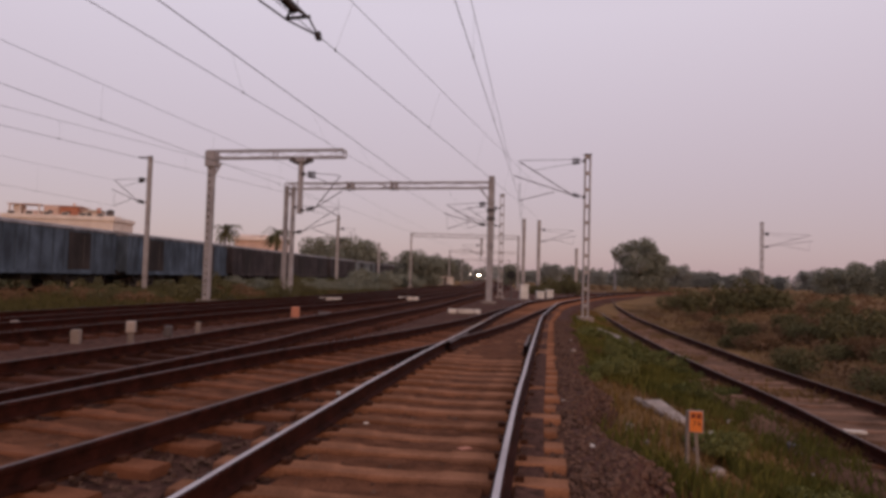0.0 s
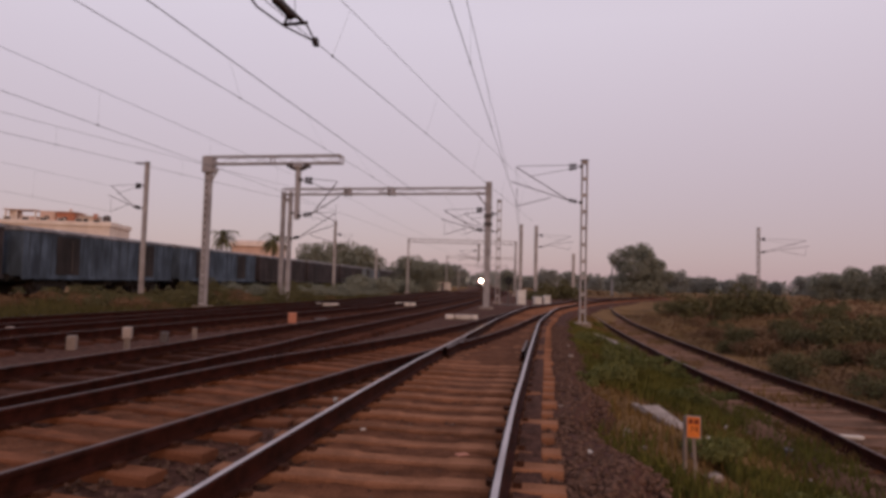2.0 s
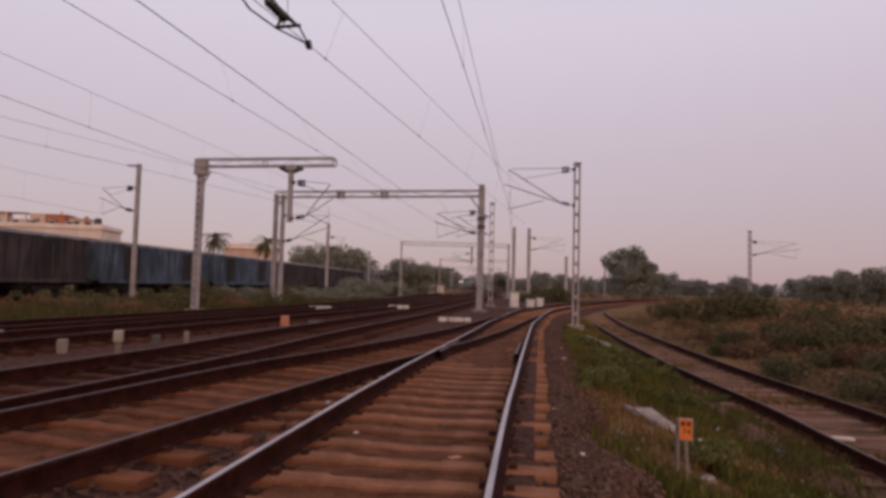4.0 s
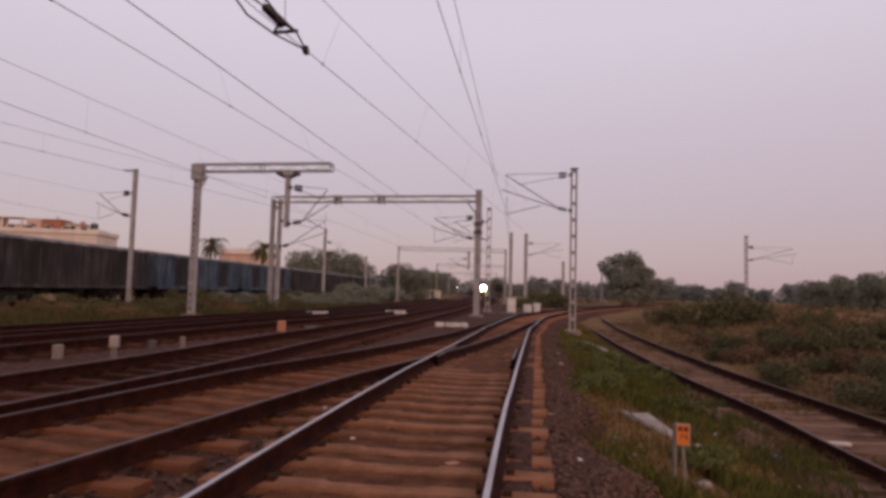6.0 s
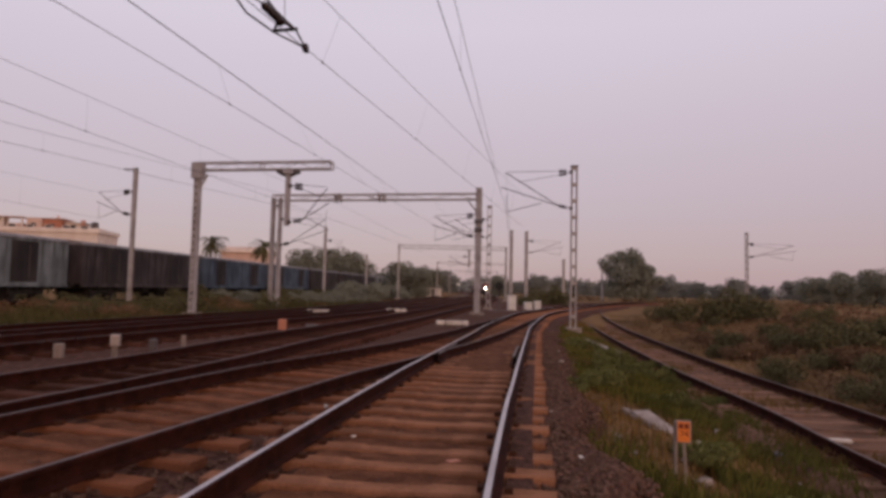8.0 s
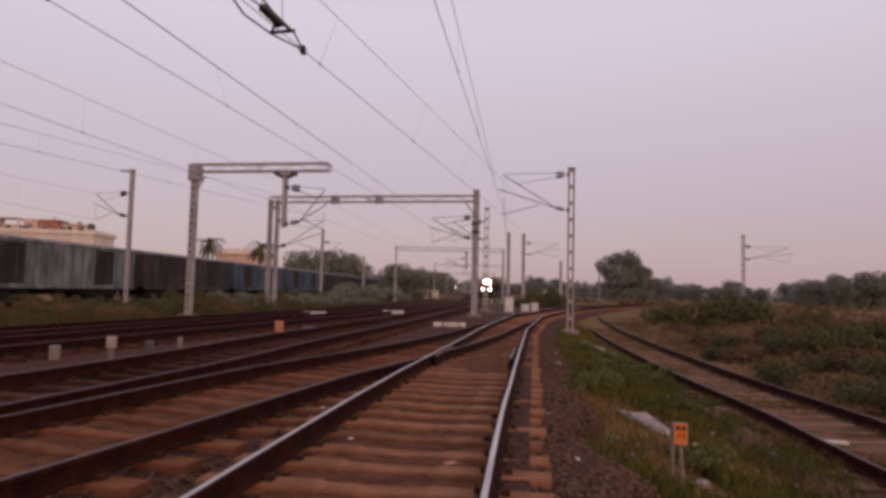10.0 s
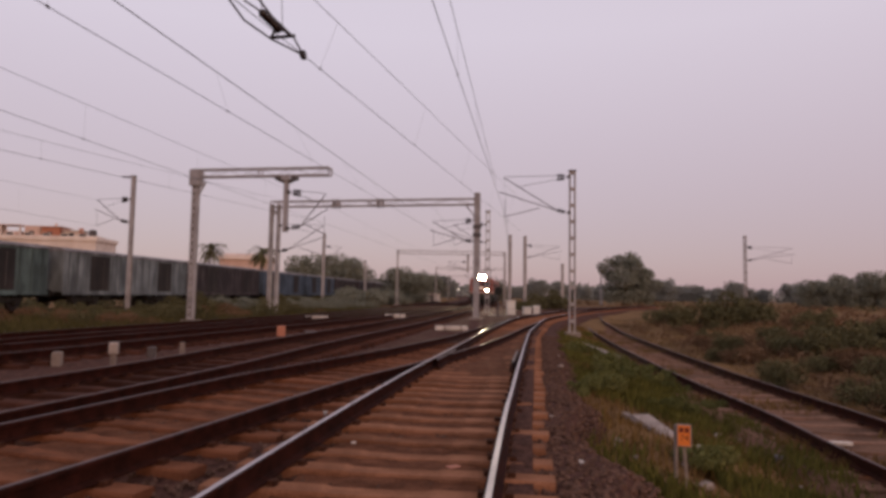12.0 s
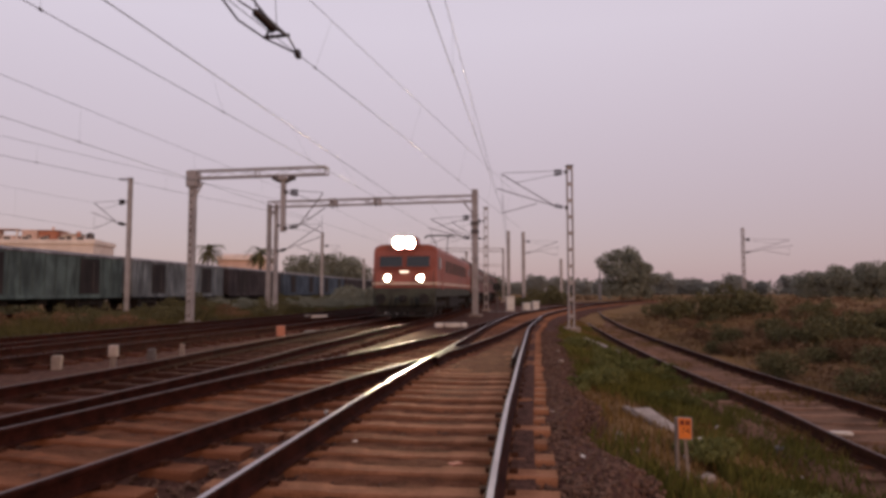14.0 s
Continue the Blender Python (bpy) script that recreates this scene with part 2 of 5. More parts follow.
def edge_left(y):
    return np.interp(y, [p[1] for p in LINE_FIFTH], [p[0] for p in LINE_FIFTH]) - 2.2


def edge_right(y):
    return np.interp(y, [p[1] for p in LINE_MAIN], [p[0] for p in LINE_MAIN]) + 1.8 + 0.35 * noise.noise(Vector((0.0, float(y) * 0.7, 1.5)))


def siding_level(y):
    """The siding lies lower than the main lines and climbs to meet them."""
    return float(np.interp(y, [-12, 38, 50, 62], [-0.80, -0.80, -0.62, -0.3]))


def main_level(y):
    """The curved track and its turnout lie in a slight hollow."""
    return float(np.interp(y, [10, 16, 22, 30, 38], [0, -0.08, -0.14, -0.10, 0]))


def bed_level(x, y):
    """The ballast follows the hollow under the curved track."""
    mid = float(np.interp(y, [p[1] for p in LINE_TURNOUT], [p[0] for p in LINE_TURNOUT]))
    return -0.085 + main_level(y) * min(1.0, max(0.0, (x - mid + 3.4) / 2.0))


def lump(x, y, s):
    return noise.noise(Vector((x * s, y * s, 3.7)))


def ground_height(x, y):
    """The lie of the land: low beside the ballast, rough in the verges, flat far away."""
    near = 1.0 if abs(y) < 120 else 0.0
    z = -0.36 + near * (0.07 * lump(x, y, 0.35) + 0.035 * lump(x, y, 1.3))
    if -40 < y < 70:
        e = float(edge_right(y))
        if x > e:
            mid = float(np.interp(y, [p[1] for p in LINE_SIDING], [p[0] for p in LINE_SIDING]))
            low = siding_level(y) - 0.16
            u = min(1.0, (x - e) / 2.6) ** 1.25
            v = min(1.0, max(0.0, (x - mid - 2.2) / 7.0))
            z += (low + 0.36) * u * (1 - v) + v * (0.1 + 0.25 * lump(x, y, 0.2))
    return z


def build_ground():
    def steps(a, b, fine0, fine1, d):
        fine = list(np.arange(fine0, fine1, d))
        lo = [fine0 - (fine0 - a) * (k / 10) ** 2.2 for k in range(10, 0, -1)]
        hi = [fine1 + (b - fine1) * (k / 12) ** 2.6 for k in range(0, 13)]
        return lo + fine + hi
    xs, ys = steps(-2500, 2500, -30, 32, 0.5), steps(-400, 4500, -12, 60, 0.6)
    verts = [(x, y, ground_height(x, y)) for y in ys for x in xs]
    w = len(xs)
    faces = [(j * w + i, j * w + i + 1, (j + 1) * w + i + 1, (j + 1) * w + i) for j in range(len(ys) - 1) for i in range(w - 1)]
    me = bpy.data.meshes.new("ground")
    me.from_pydata(verts, [], faces)
    me.materials.append(M_EARTH)
    for p in me.polygons:
        p.use_smooth = True
    tagged(new("ground", me), "dry brown earth with thin grass", "ground", kind="structure")


def strip(name, left, right, ys, top, label, mat, cells=40, foot=0.55):
    """A bed of ballast between two edges, with sloping shoulders."""
    verts, faces = [], []
    us = [0.0] + list(np.linspace(0.0, 1.0, cells)) + [1.0]
    for y in ys:
        a, b = left(y), right(y)
        for k, u in enumerate(us):
            shoulder = k == 0 or k == len(us) - 1
            x = a + (b - a) * u + (0 if not shoulder else (-foot if k == 0 else foot))
            h = top(x, y) if callable(top) else top
            z = h + 0.035 * lump(x, y, 1.1) + 0.02 * lump(x, y, 5) if not shoulder else h - 0.45
            verts.append((x, y, z))
    w = len(us)
    faces = [(j * w + i, j * w + i + 1, (j + 1) * w + i + 1, (j + 1) * w + i) for j in range(len(ys) - 1) for i in range(w - 1)]
    me = bpy.data.meshes.new(name)
    me.from_pydata(verts, [], faces)
    me.materials.append(mat)
    return tagged(new(name, me), label, "ballast", kind="structure")


def rail_profile():
    """Half sections of a flat-bottomed rail, 0.17 m high; the last flag marks the running surface."""
    return [(-0.07, 0.0), (-0.07, 0.012), (-0.012, 0.035), (-0.010, 0.125), (-0.036, 0.135), (-0.036, 0.162), (-0.021, 0.172), (0.021, 0.172), (0.036, 0.162), (0.036, 0.135), (0.010, 0.125), (0.012, 0.035), (0.07, 0.012), (0.07, 0.0)]


def rail_mesh(pts, side, level, top_mat):
    prof = rail_profile()
    d, nr = normals_of(pts)
    verts, faces, mats = [], [], []
    for p, n in zip(pts, nr):
        for u, h in prof:
            q = p + n * (side + u)
            verts.append((q[0], q[1], level(p[1]) + 0.02 + h))
    w = len(prof)
    for j in range(len(pts) - 1):
        for i in range(w - 1):
            faces.append((j * w + i, j * w + i + 1, (j + 1) * w + i + 1, (j + 1) * w + i))
            mats.append(1 if i == 6 else 0)
    me = bpy.data.meshes.new("rail")
    me.from_pydata(verts, [], faces)
    me.materials.append(M_RAIL)
    me.materials.append(top_mat)
    me.polygons.foreach_set("material_index", mats)
    return me


def sleeper_mesh(name, mat, length=2.75):
    bm = bmesh.new()
    h = length / 2
    # a concrete sleeper: wide at the rail seats, slightly lower in the middle
    secs = [(-h, 0.125, 0.0), (-h + 0.9, 0.12, 0.0), (-0.35, 0.10, -0.012), (0.35, 0.10, -0.012), (h - 0.9, 0.12, 0.0), (h, 0.125, 0.0)]
    rings = []
    for x, wd, z in secs:
        rings.append([bm.verts.new(v) for v in ((x, -wd, -0.22), (x, -wd * 0.92, z - 0.02), (x, -wd * 0.82, z), (x, wd * 0.82, z), (x, wd * 0.92, z - 0.02), (x, wd, -0.22))])
    for a, b in zip(rings, rings[1:]):
        for k in range(5):
            bm.faces.new((a[k], a[k + 1], b[k + 1], b[k]))
    bm.faces.new(rings[0][::-1]); bm.faces.new(rings[-1])
    bmesh.ops.recalc_face_normals(bm, faces=bm.faces)
    return mesh_of(name, bm, mat)


def track(label, line, sleeper_mat, top_mat, s_from=-13.0, s_to=1e9, z=0.0, pitch=0.62, near=34.0, length=2.62, check=None):
    """A track in plan: two rails, concrete sleepers one by one near by, clips on them."""
    rng = random.Random(len(line) * 7 + int(pitch * 1000))
    level = z if callable(z) else (lambda y: z)
    t = thing("railway_track", label, "railway track", kind="structure")
    pts = curve_points(line, 0.5)
    part("rail", rail_mesh(pts, -GAUGE, level, top_mat), None, t)
    part("rail", rail_mesh(pts, GAUGE, level, top_mat), None, t)
    if check:
        near_pts = pts[(pts[:, 1] > check[0]) & (pts[:, 1] < check[1])]
        part("check_rail", rail_mesh(near_pts, GAUGE - 0.13, level, M_RAILTOP_DULL), None, t)
        part("check_rail", rail_mesh(near_pts, -GAUGE + 0.13, level, M_RAILTOP_DULL), None, t)
    me = sleeper_mesh("sleeper", sleeper_mat, length)
    sl = curve_points(line, pitch)
    d, nr = normals_of(sl)
    clips = bmesh.new()
    count = 0
    far_v, far_f = [], []
    src_v = [v.co.copy() for v in me.vertices]
    src_f = [tuple(p.vertices) for p in me.polygons]
    for p, dd in zip(sl, d):
        if not s_from <= p[1] <= min(s_to, 230):
            continue
        m = Matrix.Translation((p[0] + rng.uniform(-.03, .03), p[1] + rng.uniform(-.03, .03), level(p[1]) + rng.uniform(-.012, .006))) @ Matrix.Rotation(math.atan2(dd[1], dd[0]) - math.pi / 2 + rng.uniform(-.015, .015), 4, "Z")
        if p[1] < near and count < 290:
            part("sleeper", me, None, t, m=m)
            count += 1
        else:
            o = len(far_v)
            far_v += [m @ v for v in src_v]
            far_f += [tuple(i + o for i in f) for f in src_f]
        if -3 < p[1] < 26:
            for s in (-1, 1):
                for e in (-1, 1):
                    box(clips, s * GAUGE + e * 0.095 - 0.032, s * GAUGE + e * 0.095 + 0.032, -0.042, 0.042, 0.0, 0.04, 0.0, 0, m)
    if far_f:
        fm = bpy.data.meshes.new("far_sleepers")
        fm.from_pydata(far_v, [], far_f)
        fm.materials.append(sleeper_mat)
        tagged(part("far_sleepers", fm, None, t), kind="stuff")
    tagged(part("rail_clips", clips, M_FASTENER, t), kind="stuff")
    return t


build_ground()
strip("ballast_bed", edge_left, edge_right, list(np.arange(-14, 60, 0.5)) + list(np.arange(60, 96, 2)), bed_level, "rust-brown crushed stone ballast under the running lines", M_BALLAST, 70)
goods = lambda o: (lambda y: np.interp(y, [p[1] for p in LINE_GOODS], [p[0] for p in LINE_GOODS]) + o)
siding = lambda o: (lambda y: np.interp(y, [p[1] for p in LINE_SIDING], [p[0] for p in LINE_SIDING]) + o)
express = lambda o: (lambda y: np.interp(y, [p[1] for p in LINE_EXPRESS], [p[0] for p in LINE_EXPRESS]) + o)
strip("ballast_bed", goods(-1.9), goods(1.9), np.arange(-40, 240, 2.0), -0.085, "brown ballast under the goods line", M_BALLAST, 10)
strip("ballast_bed", siding(-1.5), siding(1.6), np.arange(-12, 46, 0.6), lambda x, y: siding_level(y) - 0.035, "brown earthy ballast of the siding", M_SIDING, 14)
strip("ballast_bed", express(-9), express(2.2), list(np.arange(94, 600, 6.0)), -0.085, "far ballast of the main lines", M_BALLAST, 10)
main_line = lambda o: (lambda y: np.interp(y, [p[1] for p in LINE_MAIN], [p[0] for p in LINE_MAIN]) + o)
turn_line = lambda o: (lambda y: np.interp(y, [p[1] for p in LINE_TURNOUT], [p[0] for p in LINE_TURNOUT]) + o)
strip("track_infill", main_line(-0.74), main_line(0.74), np.arange(-13, 40, 0.25), lambda x, y: main_level(y) + float(np.interp(y, [10.5, 13.5, 26, 30], [-0.045, 0.0, 0.0, -0.04])), "rust-brown dust and chippings between the sleepers", M_DUST, 16, 0.03)
strip("track_infill", main_line(0.97), main_line(1.17), np.arange(-13, 34, 0.25), lambda x, y: main_level(y), "dark chippings heaped over the sleeper ends", M_BALLAST, 5, 0.03)
strip("track_infill", turn_line(-0.74), turn_line(0.74), np.arange(-11, 22, 0.25), lambda x, y: main_level(y) - 0.05, "dark rusty chippings between the sleepers", M_DUST, 14, 0.03)
track("bright-railed track with rust-brown concrete sleepers", LINE_MAIN, M_SLEEPER, M_RAILTOP, z=main_level, pitch=0.58, check=(12.6, 15.6))
track("rusty track that joins its neighbour at a turnout", LINE_TURNOUT, M_SLEEPER_MID, M_RAILTOP_DULL, -12, 21, z=lambda y: main_level(y) - 0.006, pitch=0.64)
track("through track with dull rails and concrete sleepers", LINE_EXPRESS, M_SLEEPER_OLD, M_RAILTOP_DULL, pitch=0.65)
track("rusty track beside the verge", LINE_FOURTH, M_SLEEPER_OLD, M_RAILTOP_DULL, pitch=0.66, near=45)
track("outermost rusty track along the grass", LINE_FIFTH, M_SLEEPER_OLD, M_RAILTOP_DULL, pitch=0.67, near=45)
track("sunken rusty siding with worn sleepers", LINE_SIDING, M_SLEEPER_PALE, M_RAILTOP_DULL, pitch=0.68, z=siding_level)
track("goods line behind the scrub", LINE_GOODS, M_SLEEPER_OLD, M_RAILTOP_DULL, pitch=0.7, near=-100)

# ---------------------------------------------------------------- overhead line


def lattice(bm, x, y, z0, z1, w=0.30, d=0.18, chord=0.06, pitch=0.75):
    """A built-up mast: two channels joined by batten plates, with gaps between."""
    for s in (-1, 1):
        box(bm, x + s * (w / 2 - chord / 2) - chord / 2, x + s * (w / 2 - chord / 2) + chord / 2, y - d / 2, y + d / 2, z0, z1)
    n = int((z1 - z0) / pitch)
    for k in range(n + 1):
        z = z0 + k * (z1 - z0 - 0.16) / n
        box(bm, x - w / 2 + chord, x + w / 2 - chord, y - d / 2 + 0.01, y + d / 2 - 0.01, z, z + 0.16)
    return bm


def insulator(parent, p, q, sheds=6, r=0.105):
    """A porcelain insulator with sheds, from p to q."""
    bm = bmesh.new()
    p, q = Vector(p), Vector(q)
    bar(bm, p, q, 0.03)
    for k in range(sheds):
        a = p.lerp(q, (k + 0.2) / sheds)
        b = p.lerp(q, (k + 0.75) / sheds)
        bar(bm, a, b, r, r * 0.6, 10)
    return part("insulator", bm, M_INS, parent, "dark brown porcelain insulator", True)


def bracket(parent, foot, reach, along=(0, 0), top=1.45, contact=-0.45):
    """A swivelling cantilever: stay, tube, register arm and steady arm, with two insulators. reach: the plan vector to the wire."""
    f = Vector(foot)
    r = Vector((reach[0], reach[1], 0))
    u = r.normalized()
    up = Vector((0, 0, 1))
    insulator(parent, f + u * 0.22 + up * 0.03, f + u * 0.60 + up * 0.12, 4, 0.12)
    insulator(parent, f + up * (top + 0.06) + u * 0.24, f + up * (top + 0.05) + u * 0.60, 4, 0.10)
    insulator(parent, f + up * (top - 0.08) + u * 0.24, f + up * (top - 0.14) + u * 0.60, 4, 0.10)
    bm = bmesh.new()
    bar(bm, f + u * 0.62 + up * 0.12, f + r + up * (top - 0.05), 0.024)
    part("bracket_tube", bm, M_GALV_DARK, parent)
    bm = bmesh.new()
    bar(bm, f + up * (top + 0.05) + u * 0.60, f + r * 0.97 + up * (top - 0.02), 0.014)
    part("stay", bm, M_GALV_DARK, parent)
    bm = bmesh.new()
    bar(bm, f + up * (top - 0.14) + u * 0.60, f + r * 0.80 + up * (top - 0.52), 0.012)
    part("lower_stay", bm, M_GALV_DARK, parent)
    bm = bmesh.new()
    bar(bm, f, f + u * 0.22 + up * 0.03, 0.022)
    part("hinge", bm, M_GALV_DARK, parent)
    bm = bmesh.new()
    bar(bm, f + up * top, f + up * (top + 0.06) + u * 0.24, 0.016)
    bar(bm, f + up * top, f + up * (top - 0.08) + u * 0.24, 0.016)
    part("top_hinge", bm, M_GALV_DARK, parent)
    bm = bmesh.new()
    bar(bm, f + u * 0.60 + up * 0.10, f + r * 1.06 + up * (top * 0.56), 0.022)
    part("register_arm", bm, M_GALV_DARK, parent)
    bm = bmesh.new()
    bar(bm, f + r * 0.45 + up * 0.22, f + r * 0.98 + up * (contact + 0.22), 0.018)
    part("steady_arm", bm, M_GALV_DARK, parent)
    bm = bmesh.new()
    bar(bm, f + r * 0.98 + up * 0.60, f + r * 0.98 + up * (contact + 0.22), 0.010)
    part("drop_wire", bm, M_WIRE, parent)
    bm = bmesh.new()
    box(bm, -0.06, 0.06, -0.11, 0.11, -0.08, 0.08, 0.01, 0, Matrix.Translation(f))
    me = mesh_of("clamp", bm, M_GALV_DARK)
    part("clamp", me, None, parent)
    part("clamp", me, None, parent, m=Matrix.Translation(up * top))


def mast(x, y, h, label, reach=None, kind="lattice", foot=5.6, w=0.30, base=True, z0=-0.3, rise=1.45):
    t = thing("overhead_line_mast", label, "mast", pose(x, y, 0), group="overhead line masts")
    bm = bmesh.new()
    if kind == "lattice":
        lattice(bm, 0, 0, z0, h, w)
    elif kind == "beam":
        for s in (-1, 1):
            box(bm, -w / 2, w / 2, s * w / 2 - 0.012, s * w / 2 + 0.012, z0, h)
        box(bm, -0.012, 0.012, -w / 2, w / 2, z0, h)
    else:
        bar(bm, (0, 0, z0), (0, 0, h), w / 2, w / 2 * 0.7, 12)
    part("post", bm, M_GALV, t)
    if base:
        bm = bmesh.new()
        box(bm, -0.35, 0.35, -0.35, 0.35, z0 - 0.3, z0 + 0.35, 0.03)
        part("foundation", bm, M_CONC_POST, t, "pale concrete foundation block")
    bm = bmesh.new()
    box(bm, -w / 2 - 0.03, w / 2 + 0.03, -w / 2, w / 2, h, h + 0.05, 0.01)
    part("cap", bm, M_GALV_DARK, t)
    if reach:
        bracket(t, (math.copysign(w / 2, reach[0]), 0, foot), reach, top=rise)
    return t


def boom(bm, x0, x1, y, z0, z1, d=0.35, bays=8):
    """A flat lattice boom of four chords with battens."""
    for z in (z0, z1):
        for e in (-1, 1):
            box(bm, x0, x1, y + e * d / 2 - 0.03, y + e * d / 2 + 0.03, z - 0.032, z + 0.032)
    for k in range(bays):
        a, b = x0 + (x1 - x0) * k / bays, x0 + (x1 - x0) * (k + 1) / bays
        for e in (-1, 1):
            za, zb = (z0, z1) if k % 2 else (z1, z0)
            sq(bm, (a, y + e * d / 2, za), (b, y + e * d / 2, zb), 0.03, 0.02)
    for x in (x0, (x0 + x1) / 2, x1):
        for e in (-1, 1):
            box(bm, x - 0.03, x + 0.03, y + e * d / 2 - 0.02, y + e * d / 2 + 0.02, z0, z1)
    return bm


def portal_leg(t, x, z1, w=0.27, solid=False):
    bm = bmesh.new()
    if solid:
        for e in (-1, 1):
            box(bm, x - w / 2, x + w / 2, e * 0.15 - 0.015, e * 0.15 + 0.015, -0.3, z1)
        box(bm, x - 0.02, x + 0.02, -0.135, 0.135, -0.3, z1)
        for z in (1.5, 3.4, 4.3, 5.4, 6.1):
            box(bm, x - w / 2 - 0.04, x + w / 2 + 0.04, -0.2, 0.2, z, z + 0.14, 0.01)
        part("leg", bm, M_GALV, t)
        bm = bmesh.new()
        box(bm, x - 0.4, x + 0.4, -0.4, 0.4, -0.6, 0.05, 0.03)
        part("foundation", bm, M_CONC_POST, t)
        return
    lattice(bm, x, 0, -0.3, z1, w, 0.3, 0.08, 0.34)
    part("leg", bm, M_GALV, t)
    bm = bmesh.new()
    box(bm, x - 0.4, x + 0.4, -0.4, 0.4, -0.6, 0.05, 0.03)
    part("foundation", bm, M_CONC_POST, t)


def drop_post(t, x, z0, z1, w=0.2):
    bm = bmesh.new()
    box(bm, x - w / 2, x + w / 2, -w / 2, w / 2, z0, z1)
    box(bm, x - w, x + w, -w, w, z1 - 0.12, z1, 0.01)
    part("drop_post", bm, M_GALV, t)


def wire(name, label, pts, r=0.011, sag=0.0):
    """A wire through points; between two points it may sag."""
    cu = bpy.data.curves.new(name, "CURVE")
    cu.dimensions, cu.bevel_depth, cu.bevel_resolution = "3D", r, 1
    out = []
    for p, q in zip(pts, pts[1:]):
        p, q = Vector(p), Vector(q)
        for k in range(16):
            u = k / 16
            out.append(p.lerp(q, u) - Vector((0, 0, sag * 4 * u * (1 - u))))
    out.append(Vector(pts[-1]))
    sp = cu.splines.new("POLY")
    sp.points.add(len(out) - 1)
    for s, p in zip(sp.points, out):
        s.co = (*p, 1)
    cu.materials.append(M_WIRE)
    return cu


def catenary(label, a, b, za, zb, za2, zb2, droppers=8, sag=0.0, off=0.0, off_b=None, thick=0.006):
    """Contact wire and messenger of one track between plan points a and b, with droppers."""
    t = thing("overhead_wire", label, "overhead wire", group="overhead wires")
    def add(name, cu):
        ob = new(name, cu)
        ob.parent = t
        return ob
    add("contact_wire", wire("contact_wire", "", [(*a, za), (*b, zb)], 0.007))
    a2, b2 = (a[0] + off, a[1]), (b[0] + (off if off_b is None else off_b), b[1])
    add("messenger_wire", wire("messenger_wire", "", [(*a2, za2), (*b2, zb2)], thick, sag))
    for k in range(1, droppers):
        u = k / droppers
        p = Vector((*a, za)).lerp(Vector((*b, zb)), u)
        q = Vector((*a2, za2)).lerp(Vector((*b2, zb2)), u) - Vector((0, 0, sag * 4 * u * (1 - u)))
        bm = bmesh.new()
        bar(bm, p, q, 0.002, None, 5)
        box(bm, -0.013, 0.013, -0.035, 0.035, -0.018, 0.018, 0, 0, Matrix.Translation(p))
        part("dropper", bm, M_WIRE, t)
    return t

# ---- masts and portals
mast(6.85, 30.5, 7.5, "tall lattice steel mast with a swivelling bracket beside the turnout", (-3.15, 0.3), foot=5.48, z0=-0.6, rise=1.75)
slim = mast(-18.6, 40.0, 8.5, "slender steel mast with an angled bracket before the goods wagons", (-2.2, 0.2), "beam", 5.6, 0.22)
head = bmesh.new()
box(head, -0.75, 0.1, -0.05, 0.05, 8.42, 8.5, 0.01)
part("head_arm", head, M_GALV_DARK, slim)
mast(4.6, 50.5, 8.1, "lattice steel mast beyond the portal", (-2.6, 0), foot=5.6, w=0.34)
mast(34.0, 68.0, 8.2, "lone lattice mast in the scrub with two side arms", (5.0, 0), foot=5.6)
mast(9.6, 76.0, 8.6, "plain steel mast beside the signal boxes", None, "beam", w=0.36)
mast(11.4, 76.0, 8.5, "steel mast with switching gear near its top", (4.0, 0), "beam", foot=6.0, w=0.36)
mast(22.6, 108.0, 6.9, "grey steel mast in front of the woods", None, "beam", w=0.4)
mast(36.5, 135.0, 6.5, "pale concrete pole in front of the woods", None, "round", w=0.5)
mast(56.0, 120.0, 4.6, "thin pole in the scrub", None, "round", w=0.3)
mast(-12.9, 78.0, 8.6, "thin T-headed mast behind the goods line", (2.0, 0), "beam", w=0.3)
mast(-11.0, 110.0, 7.0, "distant grey mast behind the hedge", None, "beam", w=0.3)


def portal_one():
    t = thing("overhead_portal", "grey lattice cantilever portal over two tracks", "portal", pose(-11.4, 31, 0, 0, 0, -11), group="overhead portals")
    portal_leg(t, 0, 6.67)
    bm = bmesh.new()
    boom(bm, -0.15, 6.8, 0, 6.92, 7.27, 0.4, 8)
    box(bm, -0.26, 0.26, -0.24, 0.24, 6.5, 7.28, 0.02)
    part("boom", bm, M_GALV, t)
    drop_post(t, 4.65, 4.25, 6.82, 0.2)
    bm = bmesh.new()
    for e in (-1, 1):
        box(bm, 4.65 + e * 0.42 - 0.11, 4.65 + e * 0.42 + 0.11, -0.22, 0.22, 6.72, 6.9, 0.03)
        sq(bm, (4.65 + e * 0.4, 0, 6.74), (4.65, 0, 6.58), 0.1, 0.14)
    part("yoke", bm, M_GALV_DARK, t, "dark yoke that clamps the post to the boom")
    bracket(t, (4.76, 0, 4.42), (1.75, 0.3), top=1.72)
    bm = bmesh.new()
    bar(bm, (0.1, 0, 6.0), (0.5, 0, 6.7), 0.05)
    part("knee", bm, M_GALV, t)


